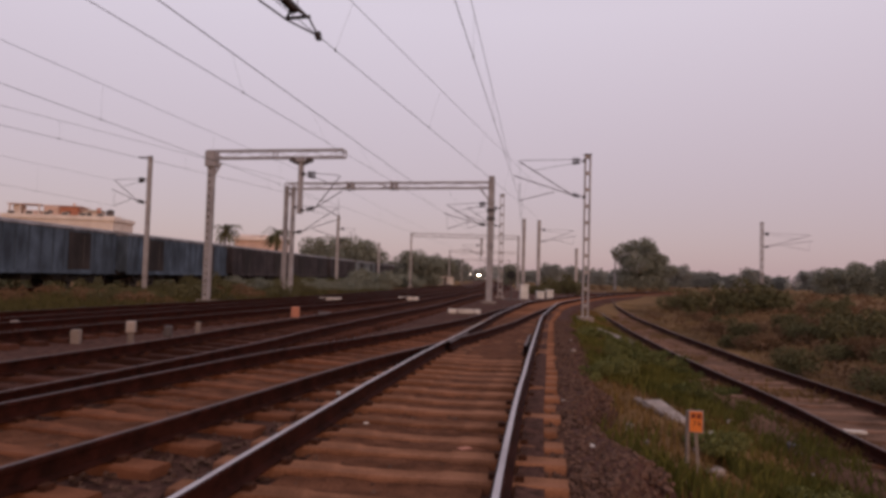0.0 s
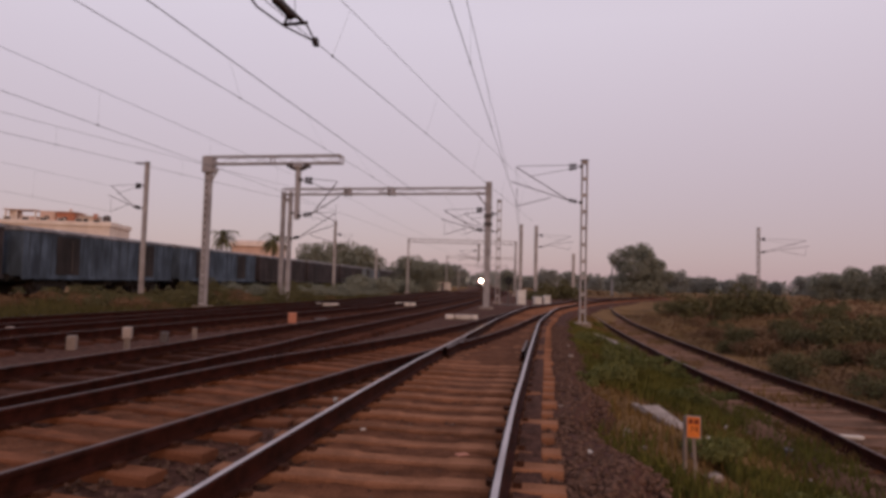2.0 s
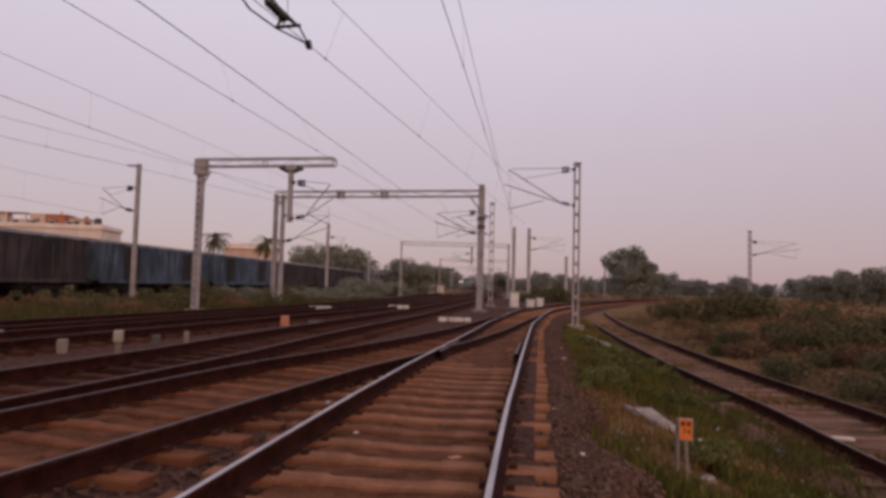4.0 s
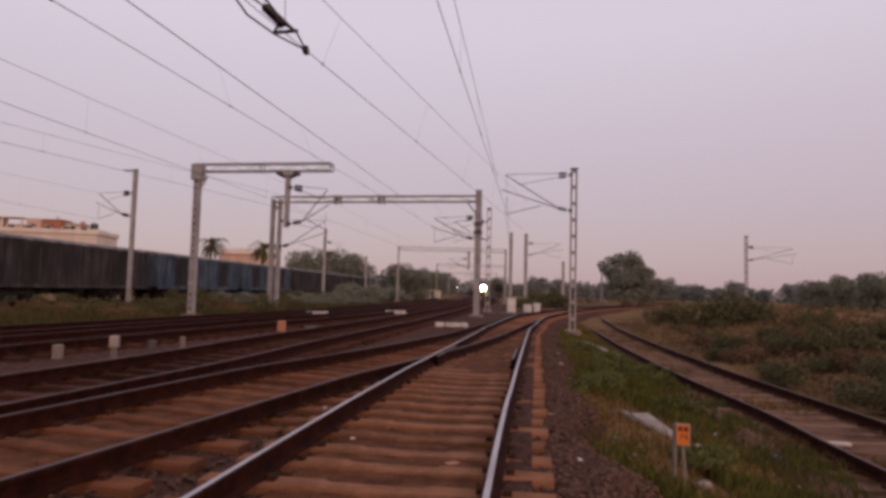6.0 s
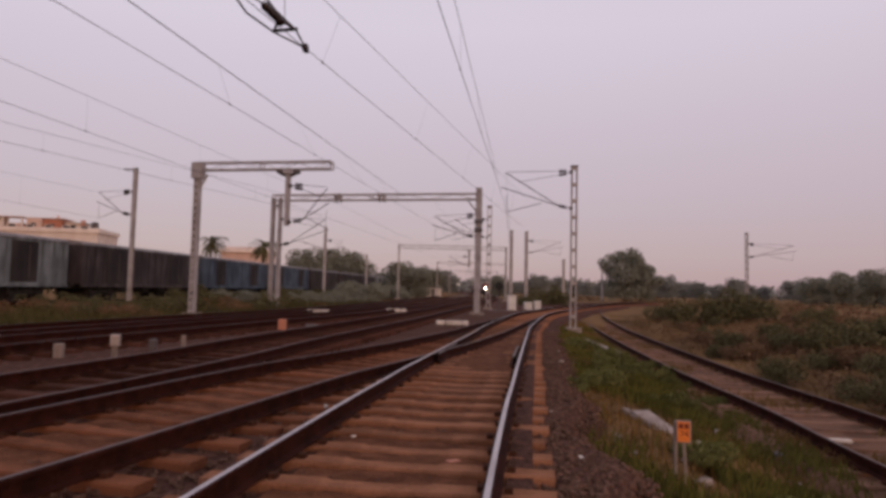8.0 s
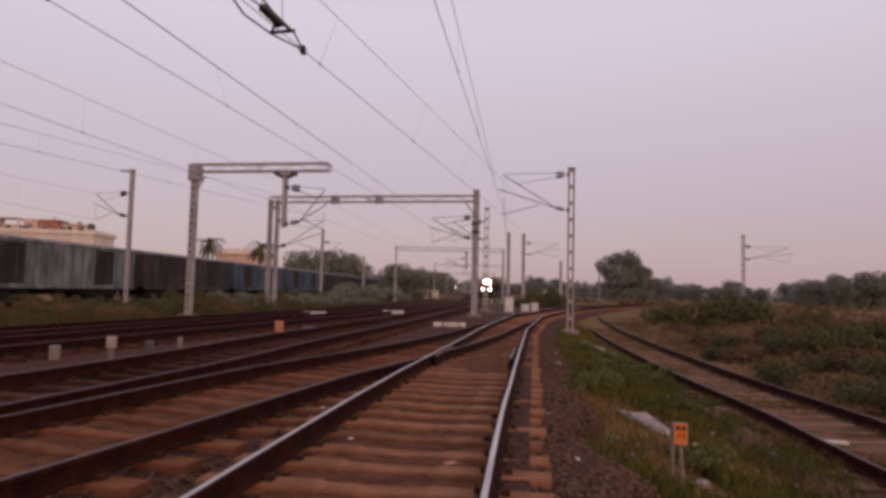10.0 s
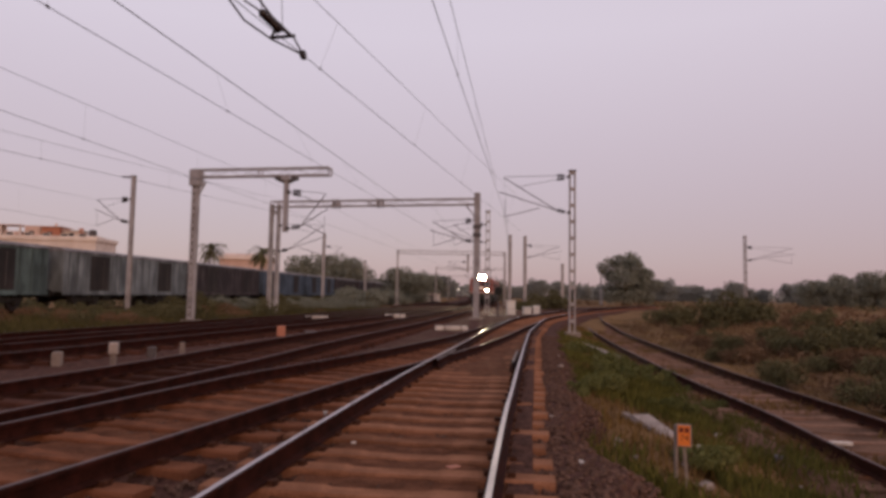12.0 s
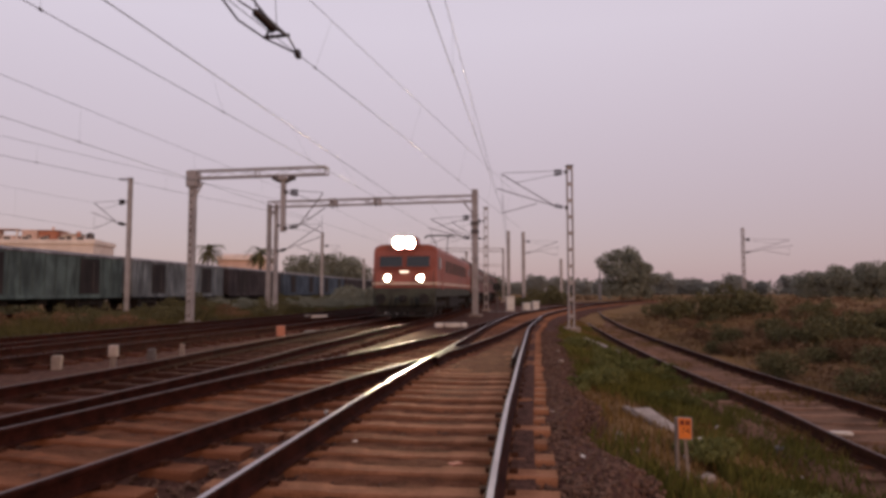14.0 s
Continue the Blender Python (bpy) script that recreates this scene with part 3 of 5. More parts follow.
def portal_two():
    t = thing("overhead_portal", "wide grey lattice portal spanning three tracks", "portal", pose(-10.5, 42.3, 0, 0, 0, -13), group="overhead portals")
    portal_leg(t, 0, 7.2, 0.22)
    portal_leg(t, 0.5, 7.2, 0.2)
    portal_leg(t, 13.75, 7.75, 0.34, True)
    bm = bmesh.new()
    boom(bm, 0, 13.6, 0, 7.02, 7.38, 0.5, 9)
    for k in (4.35, 4.65, 7.3, 7.6):
        box(bm, k - 0.04, k + 0.04, -0.3, 0.3, 6.92, 7.46)
    part("boom", bm, M_GALV, t)
    bm = bmesh.new()
    bar(bm, (13.65, 0, 6.2), (13.05, 0, 6.98), 0.045)
    part("knee", bm, M_GALV, t)
    bm = bmesh.new()
    bar(bm, (0.45, 0, 6.4), (0.05, 0, 7.0), 0.04)
    bar(bm, (0.1, 0, 6.4), (0.5, 0, 7.0), 0.04)
    part("knee", bm, M_GALV, t)
    bracket(t, (13.6, 0, 4.7), (-2.7, 0.2), top=1.35)
    bracket(t, (0.62, 0, 4.1), (3.2, -0.3), top=1.7)
    for z in (5.0, 5.5):
        bm = bmesh.new()
        box(bm, 13.52, 13.98, -0.22, 0.22, z, z + 0.26, 0.03)
        part("clamp_band", bm, M_GALV_DARK, t, "dark clamp band round the leg")


def portal_far(x, y, w, h, posts, label):
    t = thing("overhead_portal", label, "portal", pose(x, y, 0), group="overhead portals")
    portal_leg(t, 0, h)
    portal_leg(t, w, h)
    bm = bmesh.new()
    boom(bm, 0, w, 0, h - 0.45, h, 0.5, 12)
    part("boom", bm, M_GALV, t)
    for p in posts:
        drop_post(t, p, h - 2.9, h - 0.4, 0.3)
        bracket(t, (p - 0.15, 0, h - 2.6), (-2.6, 0), top=1.2)


portal_one()
portal_two()
portal_far(-4.4, 88, 14.8, 7.4, (9.7,), "hazy distant portal over the lines")
portal_far(1.5, 140, 15, 7.4, (9.0,), "hazy far portal over the lines")
portal_far(6.0, 200, 15, 7.4, (9.0,), "very distant portal in the haze")

catenary("paired overhead wires above the curved track", (-3.39, -12), (3.54, 30.5), 5.55, 5.5, 5.43, 7.1, 9, 0.0, 0.54, -0.45)
catenary("overhead wires above the turnout", (-8.48, -12), (5.92, 41), 5.55, 5.55, 5.75, 7.3, 9, 0.0, 0.3)
catenary("overhead wires above the through track", (-9.53, -12), (0.15, 41), 5.55, 5.55, 5.82, 7.13, 10, 0.0, 1.06, -1.67, 0.011)
catenary("overhead wires above the track beside the verge", (-14.35, -12), (-5.67, 41), 5.55, 5.5, 6.6, 6.6, 9, 0.1)
catenary("overhead wires crossing to the outer track", (-22.0, -6), (-6.6, 36), 5.55, 5.5, 6.2, 6.2, 8, 0.1)
catenary("overhead wires above the goods line", (-26.5, -12), (-20.9, 40.2), 5.6, 5.37, 6.9, 7.0, 8, 0.3)
catenary("overhead wires beyond the portal", (0.15, 41), (6.6, 88), 5.55, 5.5, 7.1, 6.8, 8, 0.3)
catenary("overhead wires beyond the wide portal", (-5.67, 41), (1.5, 88), 5.5, 5.5, 6.6, 6.8, 8, 0.3)
catenary("overhead wires bending away beyond the turnout", (3.54, 30.5), (9.6, 76), 5.5, 5.5, 7.15, 6.9, 8, 0.3)
catenary("overhead wires over the far main lines", (6.6, 88), (13.2, 200), 5.5, 5.5, 6.8, 6.8, 8, 0.4)


def section_insulator():
    """Runners, frame and insulator set into the contact wire."""
    a, b = Vector((-2.26, 10.88, 5.55)), Vector((0.19, 19.93, 5.55))
    d = (a - b).normalized()
    side = Vector((d.y, -d.x, 0))
    up = Vector((0, 0, 1))
    t = thing("section_insulator", "dark section insulator with bent runners on the contact wire", "insulator")
    bm = bmesh.new()
    box(bm, -0.05, 0.05, -0.09, 0.09, -0.06, 0.06, 0.015, 0, Matrix.Translation(a))
    part("wire_clamp", bm, M_INS, t)
    for s in (-1, 1):
        bm = bmesh.new()
        pts = [a, a + d * 0.75 + side * s * 0.20, a + d * 1.5 + side * s * 0.24, a + d * 1.95 + side * s * 0.22 + up * 0.12, a + d * 2.2 + side * s * 0.22 + up * 0.3]
        for p, q in zip(pts, pts[1:]):
            bar(bm, p, q, 0.016)
        part("runner", bm, M_GALV_DARK, t)
    bm = bmesh.new()
    bar(bm, a + d * 0.75 - side * 0.22 + up * 0.02, a + d * 0.75 + side * 0.22 + up * 0.02, 0.03)
    bar(bm, a + d * 0.75 + side * 0.2, a + d * 0.95 + up * 0.12, 0.022)
    bar(bm, a + d * 0.75 - side * 0.2, a + d * 0.95 + up * 0.12, 0.022)
    part("cross_frame", bm, M_INS, t)
    insulator(t, a + d * 0.85 + up * 0.10, a + d * 1.45 + up * 0.14, 6, 0.075)
    bm = bmesh.new()
    bar(bm, a + d * 1.45 + up * 0.14, a + d * 1.9 + up * 0.10, 0.014)
    part("link", bm, M_GALV_DARK, t)
    for k in (0.75, 1.4):
        bm = bmesh.new()
        bar(bm, a + d * k + up * 0.1, a + d * (k + 0.1) + up * 1.0, 0.006, None, 5)
        part("hanger", bm, M_WIRE, t)


section_insulator()

# ---------------------------------------------------------------- rolling stock
M_RED = material("orange_red_loco_paint", (0.33, 0.088, 0.055), (0.22, 0.056, 0.036), 1.2, 0.45, 0, 0.03, 20, 0, 0.4)
M_CREAM = material("cream_stripe_paint", (0.72, 0.56, 0.44), (0.52, 0.38, 0.29), 2, 0.5, 0, 0.03, 20, 0)
M_GREYGREEN = material("grimy_grey_green_steel", (0.065, 0.066, 0.048), (0.03, 0.028, 0.022), 2, 0.75, 0, 0.1, 25, 0)
M_GLASS_DARK = material("dark_cab_glass", (0.02, 0.022, 0.022), (0.015, 0.016, 0.016), 2, 0.12, 0, 0, 20, 0, 0.5)
M_ROOF = material("sooty_grey_roof", (0.13, 0.10, 0.095), (0.06, 0.048, 0.045), 1.5, 0.8, 0, 0.1, 20, 0.1)
M_COACH = material("dull_maroon_coach_paint", (0.17, 0.075, 0.06), (0.10, 0.045, 0.037), 1, 0.55, 0, 0.05, 20, 0.1)
M_WHEEL = material("worn_wheel_steel", (0.06, 0.045, 0.04), (0.025, 0.02, 0.018), 6, 0.5, 0.5, 0.1, 30, 0.1)
M_LAMP = glow("lit_headlamp", (1.0, 0.82, 0.54), 2500.0)
M_MARK = glow("lit_marker_lamp", (1.0, 0.86, 0.64), 160.0)
# White number plate, no lamp: emission added to keep it bright.
M_PLATE_GLOW = glow("glowing_white_plate", (1.0, 0.80, 0.62), 1.6)


def shell(profile, ys, shift=None):
    """A body of one cross-section, drawn out along y and closed at both ends."""
    bm = bmesh.new()
    rings = []
    for k, y in enumerate(ys):
        rings.append([bm.verts.new((x, y + (shift(k, x, z) if shift else 0.0), z)) for x, z in profile])
    for a, b in zip(rings, rings[1:]):
        for i in range(len(profile)):
            j = (i + 1) % len(profile)
            bm.faces.new((a[i], a[j], b[j], b[i]))
    bm.faces.new(rings[0][::-1])
    bm.faces.new(rings[-1])
    bmesh.ops.recalc_face_normals(bm, faces=bm.faces)
    return bm


def arched(half, bottom, eave, crown):
    return [(-half, bottom), (-half, eave), (-half * 0.93, eave + (crown - eave) * 0.45), (-half * 0.62, eave + (crown - eave) * 0.82), (0, crown), (half * 0.62, eave + (crown - eave) * 0.82), (half * 0.93, eave + (crown - eave) * 0.45), (half, eave), (half, bottom)]


def wheelset_mesh(r=0.5):
    bm = bmesh.new()
    bar(bm, (-0.95, 0, 0), (0.95, 0, 0), 0.075, None, 10)
    for s in (-1, 1):
        bar(bm, (s * 0.80, 0, 0), (s * 0.93, 0, 0), r, None, 20)
        bar(bm, (s * 0.77, 0, 0), (s * 0.80, 0, 0), r + 0.028, None, 20)
        for k in range(4):
            a = k * math.pi / 2
            bar(bm, (s * 0.925, 0.28 * math.cos(a), 0.28 * math.sin(a)), (s * 0.945, 0.28 * math.cos(a), 0.28 * math.sin(a)), 0.09, None, 8)
    return mesh_of("wheelset", bm, M_WHEEL)


def bogie(parent, y, axles, gap, wheels, r, half=1.05, low=0.45):
    bm = bmesh.new()
    n = (axles - 1) / 2 * gap
    for s in (-1, 1):
        box(bm, s * half - 0.07, s * half + 0.07, y - n - 0.35, y + n + 0.35, low, low + 0.28, 0.03)
        for k in range(axles):
            yy = y - n + k * gap
            box(bm, s * half - 0.1, s * half + 0.1, yy - 0.17, yy + 0.17, low - 0.18, low + 0.12, 0.03)
            bar(bm, (s * half, yy - 0.3, low + 0.2), (s * half, yy - 0.3, low + 0.55), 0.09)
            bar(bm, (s * half, yy + 0.3, low + 0.2), (s * half, yy + 0.3, low + 0.55), 0.09)
    box(bm, -half, half, y - 0.3, y + 0.3, low + 0.1, low + 0.5, 0.03)
    part("bogie_frame", bm, M_UNDER, parent)
    out = []
    for k in range(axles):
        yy = y - n + k * gap
        out.append((part("wheelset", wheels, None, parent, m=Matrix.Translation((0, yy, r))), yy, r))
    return out


def buffers(parent, y, sign):
    bm = bmesh.new()
    for s in (-1, 1):
        bar(bm, (s * 0.98, y, 0.93), (s * 0.98, y + sign * 0.42, 0.93), 0.10, None, 12)
        bar(bm, (s * 0.98, y + sign * 0.42, 0.93), (s * 0.98, y + sign * 0.46, 0.93), 0.23, None, 16)
        part("buffer", bm, M_UNDER, parent)
        bm = bmesh.new()
    bm.free()
    bm = bmesh.new()
    box(bm, -0.14, 0.14, min(y, y + sign * 0.5), max(y, y + sign * 0.5), 0.78, 1.08, 0.04)
    part("coupler", bm, M_UNDER, parent)


def build_loco():
    t = thing("locomotive", "orange-red electric locomotive with cream stripe and lit headlamps", "locomotive")
    prof = [(-1.48, 1.42), (-1.48, 3.12), (-1.40, 3.30), (-1.15, 3.40), (0, 3.46), (1.15, 3.40), (1.40, 3.30), (1.48, 3.12), (1.48, 1.42)]

    def slope(k, x, z):
        lean = max(0.0, z - 2.15) * 0.24 + (abs(x) / 1.48) ** 4 * 0.12
        return lean if k == 0 else (-lean if k == 2 else 0.0)
    bm = shell(prof, [0.0, 9.0, 18.0], slope)
    part("body", bm, M_RED, t)
    bm = shell([(-1.5, 1.56), (-1.5, 1.67), (1.5, 1.67), (1.5, 1.56)], [-0.015, 17.9], lambda k, x, z: 0.1 if k == 0 else 0)
    part("stripe", bm, M_CREAM, t, "pale cream stripe along the body")
    bm = shell([(-1.05, 1.565), (-1.05, 1.665), (1.05, 1.665), (1.05, 1.565)], [-0.03, 0.3])
    part("front_stripe", bm, M_CREAM, t)
    bm = shell([(-1.45, 1.0), (-1.45, 1.42), (1.45, 1.42), (1.45, 1.0)], [0.06, 17.9])
    part("sole_bar", bm, M_GREYGREEN, t, "grimy grey-green lower body")
    # front: windscreens, frames, lamps, plate
    for s in (-1, 1):
        bm = bmesh.new()
        for z0, z1, x0, x1 in ((2.38, 2.86, 0.10, 1.15),):
            y0, y1 = (z0 - 2.15) * 0.24 - 0.012, (z1 - 2.15) * 0.24 - 0.012
            vs = [bm.verts.new(v) for v in ((s * x0, y0, z0), (s * x1, y0 + 0.03, z0), (s * x1, y1 + 0.03, z1), (s * x0, y1, z1))]
            vb = [bm.verts.new((v.co.x, v.co.y + 0.03, v.co.z)) for v in vs]
            bm.faces.new(vs); bm.faces.new(vb[::-1])
            for i in range(4):
                bm.faces.new((vs[i], vs[(i + 1) % 4], vb[(i + 1) % 4], vb[i]))
        bmesh.ops.recalc_face_normals(bm, faces=bm.faces)
        w = part("windscreen", bm, M_GLASS_DARK, t, "dark windscreen")
        bm = bmesh.new()
        for p, q in (((0.06, 2.34), (1.19, 2.34)), ((0.06, 2.90), (1.19, 2.90)), ((0.06, 2.34), (0.06, 2.90)), ((1.19, 2.34), (1.19, 2.90))):
            sq(bm, (s * p[0], (p[1] - 2.15) * 0.24 + 0.02 * p[0] - 0.015, p[1]), (s * q[0], (q[1] - 2.15) * 0.24 + 0.02 * q[0] - 0.015, q[1]), 0.05)
        part("window_frame", bm, M_RED, w)
        bm = bmesh.new()
        bar(bm, (s * 0.75, -0.04, 1.86), (s * 0.75, 0.10, 1.86), 0.17, None, 20)
        tube(bm, s * 0.75, 1.86, -0.22, -0.03, 0.128, 0.03)
        lh = part("marker_lamp", bm, M_GREYGREEN, t, "round lit marker lamp")
        bm = bmesh.new()
        bar(bm, (s * 0.75, -0.07, 1.86), (s * 0.75, -0.045, 1.86), 0.125, None, 20)
        part("lens", bm, M_MARK, lh, "glowing warm white lens")
        bm = bmesh.new()
        for k in range(3):
            bar(bm, (s * 1.3, -0.03, 0.7 + 0.22 * k), (s * 1.02, -0.03, 0.7 + 0.22 * k), 0.018)
        part("step_iron", bm, M_GREYGREEN, t)
        bm = bmesh.new()
        bar(bm, (s * 1.36, -0.02, 1.4), (s * 1.36, 0.02, 2.2), 0.018)
        part("handrail", bm, M_GREYGREEN, t)
    bm = bmesh.new()
    box(bm, -0.52, 0.52, 0.31, 1.3, 3.14, 3.76, 0.06)
    part("headlamp_box", bm, M_RED, t, "raised headlamp box on the cab roof")
    bm = bmesh.new()
    for s in (-1, 1):
        tube(bm, s * 0.25, 3.46, -0.12, 0.33, 0.234, 0.014, 24)
    hl = part("headlamp", bm, M_BLACK, t, "black hoods of the twin-beam headlamp")
    for s in (-1, 1):
        bm = bmesh.new()
        bar(bm, (s * 0.25, 0.26, 3.46), (s * 0.25, 0.30, 3.46), 0.232, None, 24)
        part("lens", bm, M_LAMP, hl, "dazzling warm headlamp lens")
    bm = bmesh.new()
    box(bm, -0.20, 0.20, -0.05, 0.0, 2.10, 2.19, 0.01)
    part("number_plate", bm, M_PLATE_GLOW, t, "small white plate with unreadable bars and an added glow")
    # below: buffer beam, buffers, rail guard
    bm = bmesh.new()
    box(bm, -1.42, 1.42, -0.02, 0.35, 0.62, 1.42, 0.03)
    part("buffer_beam", bm, M_GREYGREEN, t, "dark grey-green buffer beam")
    buffers(t, 0.0, -1)
    bm = bmesh.new()
    for k in range(11):
        x = -1.25 + k * 0.25
        sq(bm, (x, -0.05 - 0.10 * (1 - abs(x) / 1.3), 0.14), (x, 0.12, 0.64), 0.05)
    box(bm, -1.3, 1.3, -0.12, 0.02, 0.12, 0.22, 0.02)
    box(bm, -1.3, 1.3, 0.1, 0.2, 0.3, 0.64, 0.02)
    part("rail_guard", bm, M_UNDER, t, "black slatted rail guard")
    bm = bmesh.new()
    for x in (-0.55, -0.35, 0.35, 0.55):
        bar(bm, (x, -0.02, 1.0), (x * 1.1, -0.14, 0.72), 0.03)
        bar(bm, (x * 1.1, -0.14, 0.72), (x * 1.1, -0.05, 0.5), 0.03)
    tagged(part("brake_hoses", bm, M_BLACK, t), kind="stuff")
    # sides: doors, louvres, windows
    door = bmesh.new()
    box(door, -0.02, 0.02, -0.33, 0.33, 1.35, 3.0, 0.01)
    door = mesh_of("cab_door", door, M_RED)
    lou = bmesh.new()
    for k in range(7):
        box(lou, -0.02, 0.02, -0.55, 0.55, 2.2 + k * 0.09, 2.26 + k * 0.09)
    lou = mesh_of("louvre", lou, M_GREYGREEN)
    win = bmesh.new()
    box(win, -0.015, 0.015, -0.35, 0.35, 2.3, 2.85, 0.01)
    win = mesh_of("side_window", win, M_GLASS_DARK)
    for s in (-1, 1):
        part("cab_door", door, None, t, m=Matrix.Translation((s * 1.485, 2.2, 0)))
        part("cab_door", door, None, t, m=Matrix.Translation((s * 1.485, 15.8, 0)))
        part("side_window", win, None, t, m=Matrix.Translation((s * 1.485, 1.2, 0)))
        part("side_window", win, None, t, m=Matrix.Translation((s * 1.485, 16.8, 0)))
        for k in range(7):
            part("louvre", lou, None, t, m=Matrix.Translation((s * 1.485, 4.0 + k * 1.65, 0)))
    # roof gear and current collector
    bm = bmesh.new()
    for k in range(5):
        box(bm, -0.7, 0.7, 3.2 + k * 2.6, 4.6 + k * 2.6, 3.35, 3.62, 0.05)
    part("roof_gear", bm, M_ROOF, t)
    bm = bmesh.new()
    for s in (-1, 1):
        bar(bm, (s * 0.5, 12.2, 3.6), (s * 0.35, 13.4, 4.35), 0.03)
        bar(bm, (s * 0.35, 13.4, 4.35), (s * 0.55, 12.4, 4.85), 0.025)
    for k in (-0.18, 0.18):
        bar(bm, (-0.8, 12.4 + k, 4.87), (0.8, 12.4 + k, 4.87), 0.035)
        for s in (-1, 1):
            bar(bm, (s * 0.8, 12.4 + k, 4.87), (s * 1.0, 12.4 + k, 4.72), 0.03)
    part("pantograph", bm, M_GREYGREEN, t, "raised current collector")
    wh = wheelset_mesh(0.52)
    bogie(t, 3.6, 3, 1.9, wh, 0.52, 1.12, 0.5)
    bogie(t, 14.4, 3, 1.9, wh, 0.52, 1.12, 0.5)
    bm = bmesh.new()
    box(bm, -1.3, 1.3, 6.6, 11.4, 0.35, 1.05, 0.06)
    part("equipment_box", bm, M_UNDER, t)
    return t


def build_coach():
    t = thing("passenger_coach", "dull maroon passenger coach behind the locomotive", "coach", group="coaches of the express")
    part("body", shell(arched(1.48, 1.15, 3.1, 3.7), [0.3, 21.9]), M_COACH, t)
    part("roof", shell([(x * 1.004, z + 0.012) for x, z in arched(1.48, 3.1, 3.12, 3.7)], [0.28, 21.92]), M_ROOF, t, "sooty grey arched roof")
    win = bmesh.new()
    box(win, -0.012, 0.012, -0.42, 0.42, 2.05, 2.75, 0.02)
    win = mesh_of("window", win, M_GLASS_DARK)
    door = bmesh.new()
    box(door, -0.02, 0.02, -0.38, 0.38, 1.2, 3.0, 0.01)
    door = mesh_of("door", door, M_COACH)
    for s in (-1, 1):
        for k in range(9):
            part("window", win, None, t, m=Matrix.Translation((s * 1.485, 3.4 + k * 1.9, 0)))
        for y in (1.3, 20.9):
            part("door", door, None, t, m=Matrix.Translation((s * 1.485, y, 0)))
    bm = bmesh.new()
    box(bm, -1.2, 1.2, 7, 15, 0.45, 1.15, 0.05)
    part("underframe", bm, M_UNDER, t)
    bm = bmesh.new()
    box(bm, -0.7, 0.7, -0.1, 0.3, 1.2, 3.2, 0.04)
    part("gangway", bm, M_BLACK, t)
    wh = wheelset_mesh(0.45)
    bogie(t, 3.4, 2, 2.4, wh, 0.45, 1.1, 0.42)
    bogie(t, 18.8, 2, 2.4, wh, 0.45, 1.1, 0.42)
    return t


def paint(name, a, b):
    """Old wagon paint: streaked down the sides by rain, chalky and stained."""
    m = material(name, a, b, 0.7, 0.85, 0, 0.15, 14, 0.15)
    n, l = m.node_tree.nodes, m.node_tree.links
    tc = n.new("ShaderNodeTexCoord")
    mp = n.new("ShaderNodeMapping")
    mp.inputs["Scale"].default_value = (1, 0.75, 0.22)
    no = n.new("ShaderNodeTexNoise")
    no.inputs["Scale"].default_value, no.inputs["Detail"].default_value = 2.2, 5
    l.new(tc.outputs["Object"], mp.inputs["Vector"]); l.new(mp.outputs[0], no.inputs["Vector"])
    mr = n.new("ShaderNodeMapRange")
    mr.inputs["From Min"].default_value, mr.inputs["From Max"].default_value = 0.38, 0.66
    mr.inputs["To Min"].default_value, mr.inputs["To Max"].default_value = 0.66, 1.5
    l.new(no.outputs[0], mr.inputs["Value"])
    old = n["Principled BSDF"].inputs["Base Color"].links[0].from_socket
    mx = n.new("ShaderNodeMix"); mx.data_type = "RGBA"; mx.blend_type = "MULTIPLY"
    mx.inputs["Factor"].default_value = 1.0
    l.new(old, mx.inputs["A"]); l.new(mr.outputs[0], mx.inputs["B"])
    l.new(mx.outputs["Result"], n["Principled BSDF"].inputs["Base Color"])
    return m


P_GREEN = paint("faded_green_wagon_paint", (0.10, 0.135, 0.125), (0.055, 0.07, 0.066))
P_GREY = paint("chalky_grey_wagon_paint", (0.17, 0.18, 0.182), (0.095, 0.10, 0.104))
P_BROWN = paint("dark_brown_wagon_paint", (0.058, 0.042, 0.042), (0.03, 0.022, 0.023))
P_BLUE = paint("dusty_blue_wagon_paint", (0.080, 0.104, 0.138), (0.044, 0.055, 0.074))
P_DOOR = paint("dark_rusty_door_paint", (0.036, 0.026, 0.024), (0.02, 0.015, 0.014))
P_ROOF = paint("grey_wagon_roof_paint", (0.20, 0.175, 0.175), (0.11, 0.095, 0.095))


